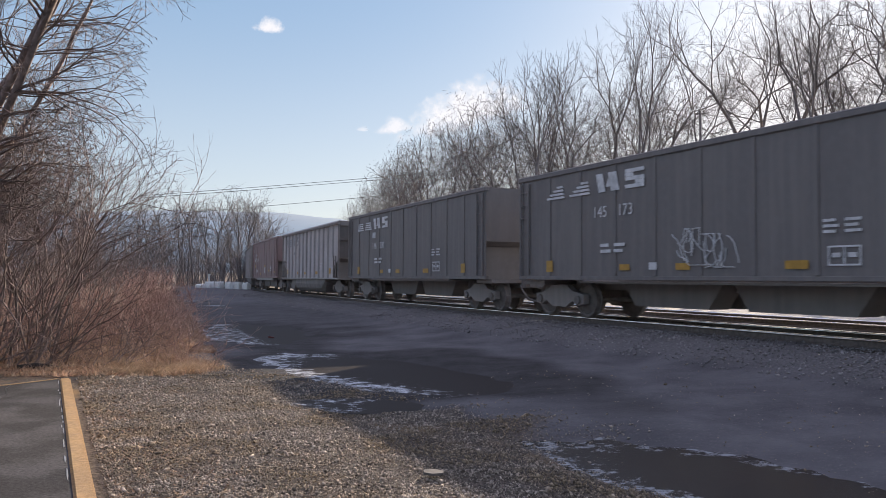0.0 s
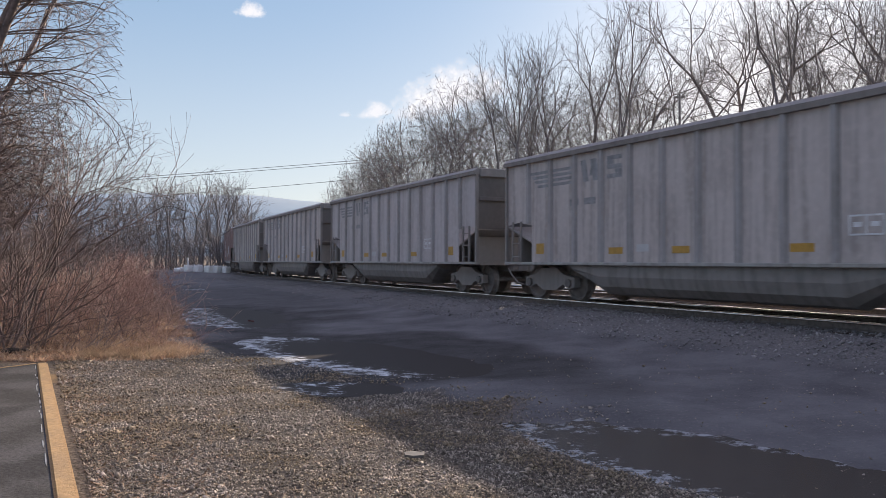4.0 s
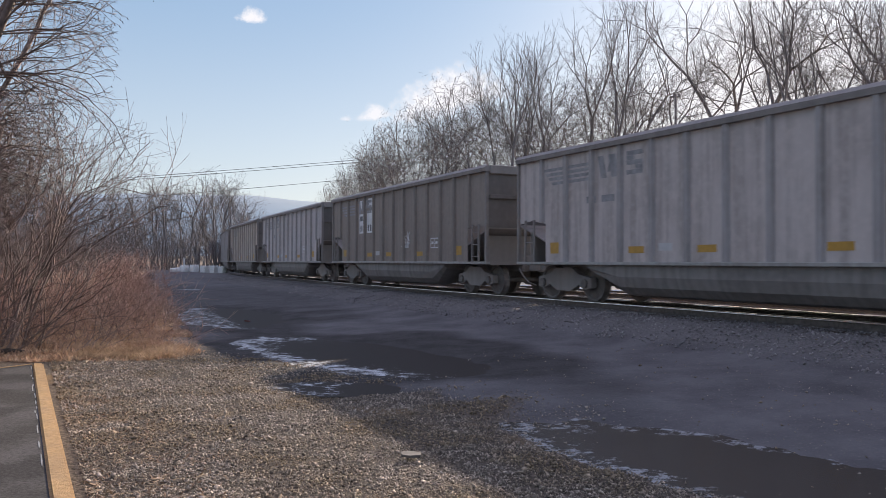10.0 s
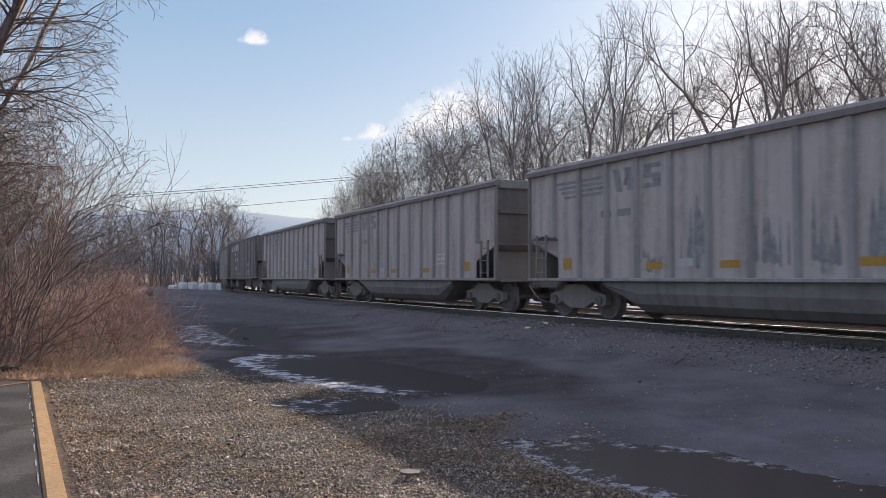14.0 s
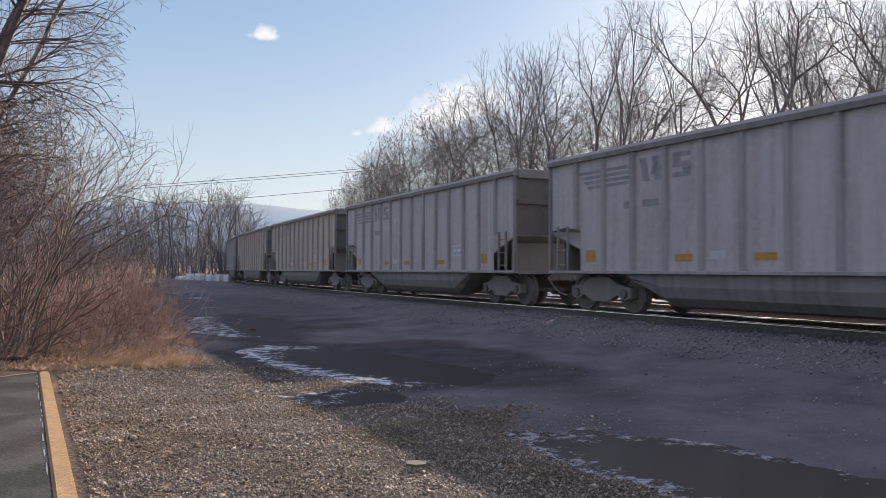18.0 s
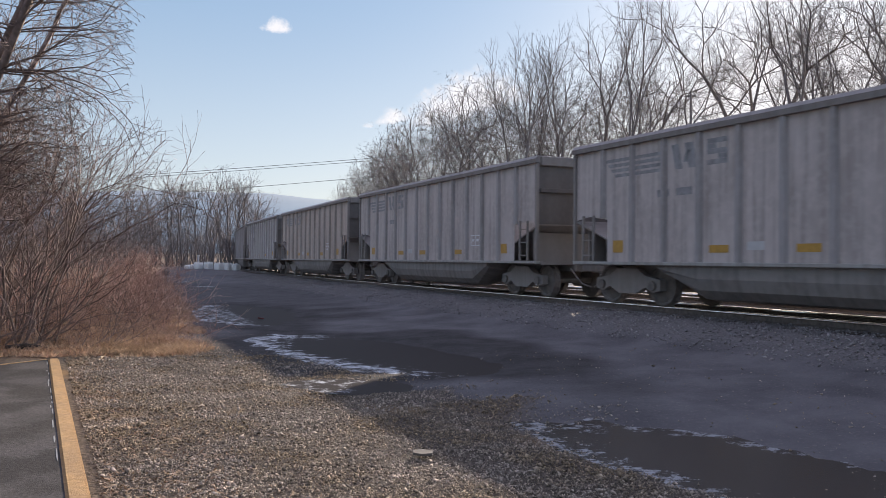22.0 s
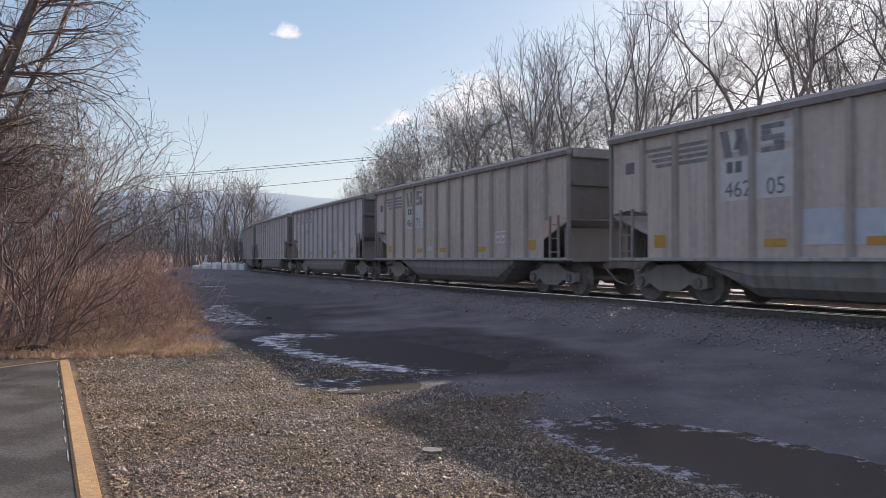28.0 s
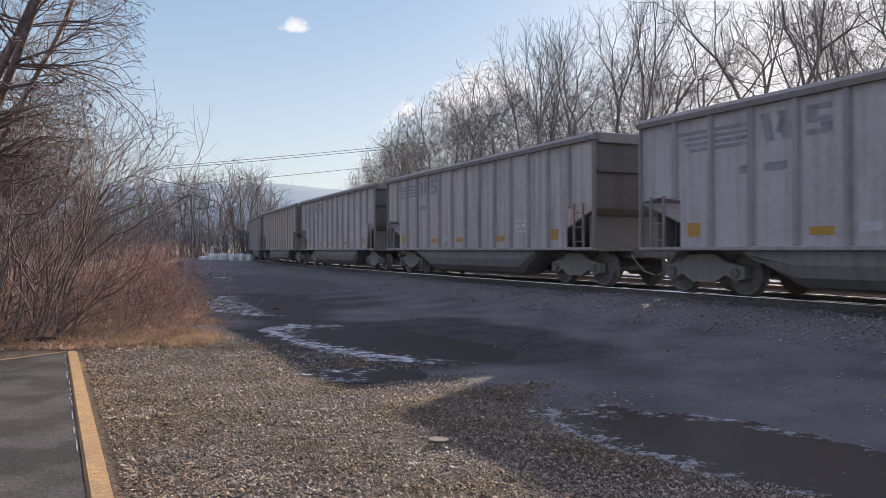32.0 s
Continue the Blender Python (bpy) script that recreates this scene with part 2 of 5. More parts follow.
def grass_mask(x, y):
    """Dry grass and brush to the left of the lane."""
    wob = 0.5 * np.sin(x * 0.8 + y * 0.6) + 0.3 * np.sin(y * 1.9)
    lane_left = -3.95 - 0.392 * (y - 13.0)
    return smooth(-0.3, 0.5, lane_left - x + wob) * smooth(12.3, 13.4, y - 0.18 * (x + 4) + 0.3 * wob)


def build_ground():
    xs, ys = spread(-3800, 3800, 310, -2, 4.5), spread(-3500, 4200, 330, 11, 5.5)
    gx, gy = np.meshgrid(xs, ys)
    x, y = gx.ravel(), gy.ravel()
    z = ground_height(x, y)
    near = np.hypot(x, y) < 60
    z[near] += ground_grain(x[near], y[near])
    nx, ny = len(xs), len(ys)
    i = (np.arange(ny - 1)[:, None] * nx + np.arange(nx - 1)[None, :]).ravel()
    faces = np.stack([i, i + 1, i + nx + 1, i + nx], 1)
    me = bpy.data.meshes.new("ground")
    me.from_pydata(np.stack([x, y, z], 1).tolist(), [], faces.tolist())
    off, along = track_offset(x, y)
    far_woods = smooth(60, 160, np.hypot(x, y))
    for name, values in (("stone", gravel_mask(x, y)), ("wet", wet_mask(x, y)), ("grass", grass_mask(x, y)), ("far", far_woods),
                         ("ballast", smooth(-4.3, -2.6, off) * (1 - smooth(1.0, 1.8, off))), ("beyond", smooth(1.0, 1.8, off))):
        at = me.attributes.new(name, "FLOAT", "POINT")
        at.data.foreach_set("value", np.asarray(values, np.float32))
    me.polygons.foreach_set("use_smooth", np.ones(len(faces), bool))
    ob = new("ground", me)
    me.materials.append(ground_material())
    return tagged(ob, "dark damp dirt lane with gravel yard and dry grass", "ground", kind="structure")


def ground_material():
    m = bpy.data.materials.new("yard_ground")
    m.use_nodes = True
    n, l = m.node_tree.nodes, m.node_tree.links
    bsdf = n["Principled BSDF"]
    co = n.new("ShaderNodeTexCoord")

    def nz(scale, detail=6.0, rough=0.6):
        t = n.new("ShaderNodeTexNoise")
        t.inputs["Scale"].default_value, t.inputs["Detail"].default_value, t.inputs["Roughness"].default_value = scale, detail, rough
        l.new(co.outputs["Object"], t.inputs["Vector"])
        return t.outputs[0]

    def two(a, b, f, lo=0.35, hi=0.65):
        mr = n.new("ShaderNodeMapRange")
        mr.inputs[1].default_value, mr.inputs[2].default_value = lo, hi
        l.new(f, mr.inputs[0])
        mx = n.new("ShaderNodeMix")
        mx.data_type = "RGBA"
        for k, c in ((6, a), (7, b)):
            if isinstance(c, tuple):
                mx.inputs[k].default_value = (*c, 1)
            else:
                l.new(c, mx.inputs[k])
        l.new(mr.outputs[0], mx.inputs[0])
        return mx.outputs[2]

    def mask(name):
        at = n.new("ShaderNodeAttribute")
        at.attribute_name = name
        return at.outputs["Fac"]

    dirt = two((0.088, 0.083, 0.088), (0.156, 0.147, 0.153), nz(0.9, 8))
    dirt = two(dirt, (0.22, 0.195, 0.185), nz(30, 4), 0.58, 0.72)
    # the dark tone paints in the shadows of gaps between loose stones
    stone = two((0.055, 0.044, 0.035), (0.16, 0.126, 0.100), nz(28, 4), 0.4, 0.6)
    stone = two(stone, (0.24, 0.16, 0.085), nz(0.8, 5), 0.56, 0.72)
    straw = two((0.11, 0.07, 0.05), (0.22, 0.14, 0.095), nz(9, 6))
    straw = two(straw, (0.085, 0.06, 0.045), nz(0.9, 5), 0.5, 0.7)
    ballast = two((0.12, 0.112, 0.112), (0.19, 0.176, 0.176), nz(22, 3), 0.4, 0.6)
    beyond = two((0.38, 0.35, 0.30), (0.52, 0.48, 0.42), nz(1.2, 6))
    c = two(dirt, stone, mask("stone"), 0.35, 0.65)
    c = two(c, two((0.036, 0.032, 0.032), (0.068, 0.062, 0.062), nz(1.6, 7)), mask("wet"), 0.15, 0.85)
    c = two(c, ballast, mask("ballast"), 0.2, 0.8)
    c = two(c, beyond, mask("beyond"), 0.2, 0.8)
    c = two(c, straw, mask("grass"), 0.3, 0.7)
    brush = two((0.085, 0.062, 0.05), (0.15, 0.11, 0.085), nz(0.3, 6))
    c = two(c, brush, mask("far"), 0.2, 0.8)
    l.new(c, bsdf.inputs["Base Color"])
    bsdf.inputs["Roughness"].default_value, bsdf.inputs["Specular IOR Level"].default_value = 0.9, 0.25
    bump = n.new("ShaderNodeBump")
    bump.inputs["Strength"].default_value, bump.inputs["Distance"].default_value = 1.0, 0.035
    l.new(nz(16, 8), bump.inputs["Height"])
    l.new(bump.outputs[0], bsdf.inputs["Normal"])
    return m


ground = build_ground()


# ---- asphalt pad with its painted kerb ----
def pad_and_kerb():
    # kerb line from far corner to beyond the near edge of view; the asphalt lies on its left
    far, near = Vector((-6.05, 11.55)), Vector((-0.3, 0.95))
    way = (near - far).normalized()
    left = Vector((way.y, -way.x))
    back = far + Vector((-0.46, -0.89)) * 9.0
    bm = bmesh.new()
    pts = [far, near, near + left * 9, back]
    add_prism(bm, [(p.x, p.y) for p in pts], "z", -0.1, 0.084)
    pad = link_mesh("pavement", bm, M_ASPHALT)
    tagged(pad, "worn dark asphalt parking pad beside gravel", "pavement", kind="structure")
    kerb = thing("kerb", Matrix.Identity(4), "yellow painted concrete kerb along the asphalt pad", "kerb")
    length = (near - far).length
    n = 1
    for i in range(n):
        a, b = far + way * (length * i / n + 0.0006), far + way * (length * (i + 1) / n - 0.0006)
        bm = bmesh.new()
        w = 0.145
        outline = [a - left * w, b - left * w, b, a]
        add_prism(bm, [(p.x, p.y) for p in outline], "z", -0.08, 0.10)
        es = [e for e in bm.edges if all(v.co.z > 0.09 for v in e.verts)]
        bmesh.ops.bevel(bm, geom=es, offset=0.02, segments=2, affect="EDGES")
        part("kerb_stone", bm, M_KERB, kerb)
    bm = bmesh.new()
    side = Vector((0.46, 0.89))
    out = Vector((-0.89, 0.46)) * 0.06
    q = [far, back, back + out, far + out]
    add_prism(bm, [(p.x, p.y) for p in q], "z", -0.05, 0.089)
    part("edge_strip", bm, M_KERB, kerb, "thin worn edging strip at the end of the asphalt")
    # two open cracks in the asphalt, roughly along the kerb
    rng = random.Random(12)
    for shift, wide in ((0.62, 0.011), (1.9, 0.008)):
        bm = bmesh.new()
        rows, jog = [], 0.0
        for i in range(60):
            jog += rng.uniform(-0.035, 0.035) - 0.12 * jog
            p = far + way * (0.15 + i * 0.13) + left * (shift + jog + 0.012 * i)
            k = wide * rng.uniform(0.3, 1.0)
            rows.append([bm.verts.new((p.x - left.x * k, p.y - left.y * k, 0.0855)), bm.verts.new((p.x + left.x * k, p.y + left.y * k, 0.0855))])
        for q, r in zip(rows, rows[1:]):
            bm.faces.new((q[0], q[1], r[1], r[0]))
        crack = part("crack", bm, M_COAL, pad)


pad_and_kerb()


# ---- railway: two tracks of rails on ties ----
def rail_mesh(off, name):
    prof_web = [(-0.075, -0.17), (0.075, -0.17), (0.075, -0.155), (0.012, -0.13), (0.012, -0.05), (0.036, -0.04), (0.036, -0.022), (-0.036, -0.022), (-0.036, -0.04), (-0.012, -0.05), (-0.012, -0.13), (-0.075, -0.155)]
    head = [(-0.037, -0.025), (0.037, -0.025), (0.0355, -0.015), (0.029, -0.004), (0.02, 0.0), (-0.02, 0.0), (-0.029, -0.004), (-0.0355, -0.015)]
    obs = []
    for nm, prof, mat in ((name, prof_web, M_RAIL_SIDE), ("rail_head", head, M_RAIL_TOP)):
        vs, fs = [], []
        ss = np.concatenate([np.arange(-120, -20, 4.0), np.arange(-20, 130, 2.0), np.arange(130, 330, 5.0)])
        for s in ss:
            for px, pz in prof:
                x, y, th = on_line(s, off + px)
                vs.append((x, y, RAIL_Z + pz))
        k = len(prof)
        for i in range(len(ss) - 1):
            for j in range(k):
                fs.append((i * k + j, i * k + (j + 1) % k, (i + 1) * k + (j + 1) % k, (i + 1) * k + j))
        me = bpy.data.meshes.new(nm)
        me.from_pydata(vs, [], fs)
        me.materials.append(mat)
        obs.append(new(nm, me))
    return obs


def railway():
    for k, off in enumerate((0.0, 4.2)):
        track = thing("railway_track", Matrix.Identity(4), "steel rails on dark wooden ties in ballast", "railway track", "railway tracks")
        for side in (-0.7525, 0.7525):
            web, head = rail_mesh(off + side, "rail")
            web.parent = track
            head.parent = web
            tagged(head, "polished rail head")
        me = None
        for i in range(150):
            s = -30 + i * 0.56
            x, y, th = on_line(s, off)
            if me is None:
                tie = part("tie", box(-1.3, 1.3, -0.115, 0.115, -0.18, 0, 0.012), M_TIE, track)
                me = tie.data
            else:
                tie = new("tie", me)
                tie.parent = track
            tie.matrix_basis = pose(x, y, RAIL_Z - 0.165, 0, 0, math.degrees(th))


railway()


# ---- thin round limbs: branches, twigs, hoses and strokes ----
def segs_mesh(name, segs, mat):
    vs, fs = [], []
    for a, b, ra, rb in segs:
        d = (b - a)
        if d.length < 1e-5:
            continue
        d.normalize()
        u = d.orthogonal().normalized()
        w = d.cross(u)
        k = 7 if ra > 0.06 else 4 if ra > 0.02 else 3
        o = len(vs)
        for c, r in ((a, ra), (b, rb)):
            for i in range(k):
                t = 6.28318 * i / k
                vs.append(c + u * (r * math.cos(t)) + w * (r * math.sin(t)))
        for i in range(k):
            j = (i + 1) % k
            fs.append((o + i, o + j, o + k + j, o + k + i))
    me = bpy.data.meshes.new(name)
    me.from_pydata([tuple(v) for v in vs], [], fs)
    me.polygons.foreach_set("use_smooth", np.ones(len(fs), bool))
    me.materials.append(mat)
    return me




def tube_mesh(name, pts, r, mat, k=6):
    """One unbroken round tube along the points."""
    vs, fs = [], []
    for i, p in enumerate(pts):
        d = (pts[min(i + 1, len(pts) - 1)] - pts[max(i - 1, 0)]).normalized()
        u = d.cross(Vector((0.31, 0.2, 0.93))).normalized()
        w = d.cross(u)
        for j in range(k):
            t = 6.28318 * j / k
            vs.append(tuple(p + u * (r * math.cos(t)) + w * (r * math.sin(t))))
    for i in range(len(pts) - 1):
        for j in range(k):
            a, b = i * k + j, i * k + (j + 1) % k
            fs.append((a, b, b + k, a + k))
    me = bpy.data.meshes.new(name)
    me.from_pydata(vs, [], fs)
    me.polygons.foreach_set("use_smooth", np.ones(len(fs), bool))
    me.materials.append(mat)
    return me


# ---- coal train: ribbed gondolas with tub bottoms, and smooth hoppers ----
PITCH, BODY = 16.15, 14.48
H_SILL, H_TOP, HALF = 1.0, 3.85, 1.58
SKIN = HALF - 0.09
END = BODY / 2


def paint(name, base, dirt, amount=0.5, rough=0.65):
    """Weathered car paint: vertical streaks, soot patches and faint mottling that differ from part to part."""
    m = bpy.data.materials.new(name)
    m.use_nodes = True
    n, l = m.node_tree.nodes, m.node_tree.links
    bsdf = n["Principled BSDF"]
    bsdf.inputs["Roughness"].default_value = rough
    co, info = n.new("ShaderNodeTexCoord"), n.new("ShaderNodeObjectInfo")
    shift = n.new("ShaderNodeVectorMath")
    shift.operation = "MULTIPLY_ADD"
    shift.inputs[1].default_value = (37.0, 53.0, 0.0)
    l.new(info.outputs["Random"], shift.inputs[0])
    l.new(co.outputs["Object"], shift.inputs[2])

    def nz(stretch, scale, lo, hi):
        mp = n.new("ShaderNodeMapping")
        mp.inputs["Scale"].default_value = stretch
        l.new(shift.outputs[0], mp.inputs["Vector"])
        t = n.new("ShaderNodeTexNoise")
        t.inputs["Scale"].default_value, t.inputs["Detail"].default_value = scale, 6.0
        l.new(mp.outputs[0], t.inputs["Vector"])
        r = n.new("ShaderNodeMapRange")
        r.inputs[1].default_value, r.inputs[2].default_value = lo, hi
        l.new(t.outputs[0], r.inputs[0])
        return r.outputs[0]

    def blend(a, b, f, gain):
        g = n.new("ShaderNodeMath")
        g.operation = "MULTIPLY"
        g.inputs[1].default_value = gain
        l.new(f, g.inputs[0])
        mx = n.new("ShaderNodeMix")
        mx.data_type = "RGBA"
        l.new(g.outputs[0], mx.inputs[0])
        for k, c in ((6, a), (7, b)):
            if isinstance(c, tuple):
                mx.inputs[k].default_value = (*c, 1)
            else:
                l.new(c, mx.inputs[k])
        return mx.outputs[2]

    c = blend(base, dirt, nz((1, 3.4, 0.2), 1.7, 0.44, 0.64), amount)
    c = blend(c, dirt, nz((1, 1, 1), 0.55, 0.5, 0.75), amount)
    c = blend(c, tuple(v * 1.3 for v in base), nz((1, 1, 1), 7.0, 0.45, 0.75), 0.35)
    l.new(c, bsdf.inputs["Base Color"])
    dent = n.new("ShaderNodeBump")
    dent.inputs["Strength"].default_value, dent.inputs["Distance"].default_value = 0.25, 0.05
    l.new(nz((1, 1, 0.7), 1.4, 0.2, 0.8), dent.inputs["Height"])
    l.new(dent.outputs[0], bsdf.inputs["Normal"])
    return m


P_BLUE = paint("blue_gray_paint", (0.473, 0.431, 0.428), (0.315, 0.280, 0.267), 0.55)
P_GRAY = paint("mid_gray_paint", (0.489, 0.435, 0.412), (0.283, 0.243, 0.223), 0.65)
P_TAN = paint("tan_gray_paint", (0.480, 0.403, 0.351), (0.295, 0.230, 0.194), 0.65)
# rib paints are darker than the skins: rib shadow put into the colour
P_RIB = paint("rib_shade_paint", (0.349, 0.325, 0.320), (0.208, 0.185, 0.174), 0.6)
P_RIB_TAN = paint("tan_rib_shade_paint", (0.349, 0.305, 0.274), (0.220, 0.183, 0.162), 0.6)
P_BROWNED = paint("brown_gray_paint", (0.484, 0.409, 0.365), (0.329, 0.272, 0.242), 0.6)
P_DINGY = paint("dingy_tan_paint", (0.260, 0.219, 0.190), (0.192, 0.160, 0.142), 0.6)
P_RIB_DINGY = paint("dingy_tan_rib_paint", (0.223, 0.191, 0.168), (0.171, 0.146, 0.130), 0.6)
P_BLACK = paint("black_car_paint", (0.168, 0.154, 0.151), (0.245, 0.221, 0.206), 0.4)
P_BROWN = paint("brown_car_paint", (0.265, 0.180, 0.172), (0.245, 0.196, 0.188), 0.6)
# ends are darker than the sides: their shade is put into the paint
P_END_SHADE = paint("end_shade_paint", (0.144, 0.130, 0.123), (0.102, 0.094, 0.089), 0.7)
P_CHORD = paint("dusty_chord_paint", (0.25, 0.226, 0.213), (0.17, 0.154, 0.145), 0.5)
# dusty steel, paled further: lens glare over the running gear put into the tone
P_UNDER = paint("dusty_glare_lifted_underframe", (0.25, 0.224, 0.210), (0.33, 0.296, 0.275), 0.5, 0.8)
# darker than the underframe: shade of the recess put into the chutes' colour
P_CHUTE = paint("chute_shade_paint", (0.20, 0.180, 0.170), (0.26, 0.234, 0.217), 0.5, 0.8)
P_TUB = paint("dusty_tub_paint", (0.24, 0.22, 0.208), (0.155, 0.14, 0.131), 0.75)
P_SILLSTRIP = paint("pale_strip", (0.34, 0.33, 0.31), (0.2, 0.18, 0.16), 0.5)
M_FADED = material("faded_black_lettering", (0.27, 0.265, 0.27), 0.7, var=0.3, scale=6)
# lighter than the numbers' black: haze put into the emblem's colour
M_HAZED = material("hazed_black_lettering", (0.20, 0.195, 0.195), 0.7, var=0.3, scale=6)
M_NUMBER = material("dark_number", (0.14, 0.14, 0.145), 0.7, var=0.2, scale=6)
M_LETTER = material("chalky_white_lettering", (0.62, 0.62, 0.63), 0.7, var=0.2, scale=6)
M_PATCH = material("pale_paint_patch", (0.5, 0.5, 0.5), 0.7, var=0.1, scale=4)
M_BLUEPATCH = material("blue_paint_patch", (0.43, 0.46, 0.52), 0.7, var=0.1, scale=4)
M_WHEEL = material("wheel_steel", (0.19, 0.168, 0.156), 0.8, 0.0, var=0.25, scale=6)


def mirrored(name, build, mat, car, label=""):
    return [part(name, build(sx), mat, car, label) for sx in (-1, 1)]


def lathe(profile, sx, y, z, n=22):
    """Turn a profile of (radius, distance from the car's middle) round a cross axis."""
    bm = bmesh.new()
    rows = []
    for r, x in profile:
        if r == 0.0:
            rows.append([bm.verts.new((sx * x, y, z))] * n)
        else:
            rows.append([bm.verts.new((sx * x, y + r * math.cos(6.28318 * i / n), z + r * math.sin(6.28318 * i / n))) for i in range(n)])
    for A, B in zip(rows, rows[1:]):
        for i in range(n):
            j = (i + 1) % n
            vs = []
            for v in (A[i], A[j], B[j], B[i]):
                if v not in vs:
                    vs.append(v)
            if len(vs) > 2:
                bm.faces.new(vs)
    bmesh.ops.recalc_face_normals(bm, faces=bm.faces)
    return bm


def wheelset_and_truck(car, y):
    truck = part("truck", box(-0.98, 0.98, y - 0.2, y + 0.2, 0.42, 0.72, 0.03), P_UNDER, car, "sooty cast steel truck with four wheels, tone lifted for lens glare")
    for sx in (-1, 1):
        x0, x1 = sorted((sx * 0.92, sx * 1.10))
        o = [(y - 1.12, 0.36), (y - 0.88, 0.30), (y - 0.62, 0.42), (y - 0.3, 0.26), (y + 0.3, 0.26), (y + 0.62, 0.42), (y + 0.88, 0.30), (y + 1.12, 0.36),
             (y + 1.12, 0.60), (y + 0.62, 0.68), (y + 0.36, 0.84), (y - 0.36, 0.84), (y - 0.62, 0.68), (y - 1.12, 0.60)]
        part("side_frame", prism(o, "x", x0, x1), P_UNDER, truck)
        for k in (-0.12, 0.12):
            part("spring", ring("z", 0.085, 0.3, 0.52, 10, at=(sx * 1.01, y + k)), P_UNDER, truck)
    for dy in (-0.89, 0.89):
        for sx in (-1, 1):
            part("wheel", lathe([(0.0, 1.16), (0.11, 1.16), (0.12, 0.87), (0.26, 0.84), (0.38, 0.80), (0.41, 0.84), (0.45, 0.84), (0.457, 0.72), (0.49, 0.69), (0.485, 0.66), (0.0, 0.66)], sx, y + dy, 0.457, 16), M_WHEEL, truck)
        part("axle", lathe([(0.0, -0.66), (0.085, -0.66), (0.075, 0.0), (0.085, 0.66), (0.0, 0.66)], 1, y + dy, 0.457, 10), M_WHEEL, truck)
    return truck


def running_gear(car):
    for y in (-5.75, 5.75):
        wheelset_and_truck(car, y)
    part("center_sill", box(-0.3, 0.3, -END - 0.1, END + 0.1, 0.72, 0.99), P_UNDER, car)
    for sy in (-1, 1):
        bm = bmesh.new()
        a, b = sorted((sy * (END + 0.1), sy * (END + 0.66)))
        add_box(bm, -0.12, 0.12, a, b, 0.74, 0.94)
        a, b = sorted((sy * (END + 0.58), sy * (END + 0.84)))
        add_box(bm, -0.19, 0.19, a, b, 0.70, 0.98, 0.05)
        bmesh.ops.recalc_face_normals(bm, faces=bm.faces)
        part("coupler", bm, P_UNDER, car)
        pts = [Vector((-0.45, sy * (END + 0.05), 0.8)), Vector((-0.48, sy * (END + 0.3), 0.62)), Vector((-0.4, sy * (END + 0.5), 0.4)), Vector((-0.3, sy * (END + 0.76), 0.32))]
        hose = new("air_hose", tube_mesh("air_hose", pts, 0.022, P_CHORD))
        hose.parent = car


def ladder(car, y, z0, z1, x=None, mat=None):
    x = -HALF + 0.02 if x is None else x
    bm = bmesh.new()
    for dy in (-0.2, 0.2):
        add_box(bm, x - 0.025, x + 0.025, y + dy - 0.025, y + dy + 0.025, z0, z1)
    z = z0 + 0.15
    while z < z1:
        add_box(bm, x - 0.015, x + 0.015, y - 0.2, y + 0.2, z - 0.013, z + 0.013)
        z += 0.36
    bmesh.ops.recalc_face_normals(bm, faces=bm.faces)
    part("ladder", bm, mat or P_CHORD, car)


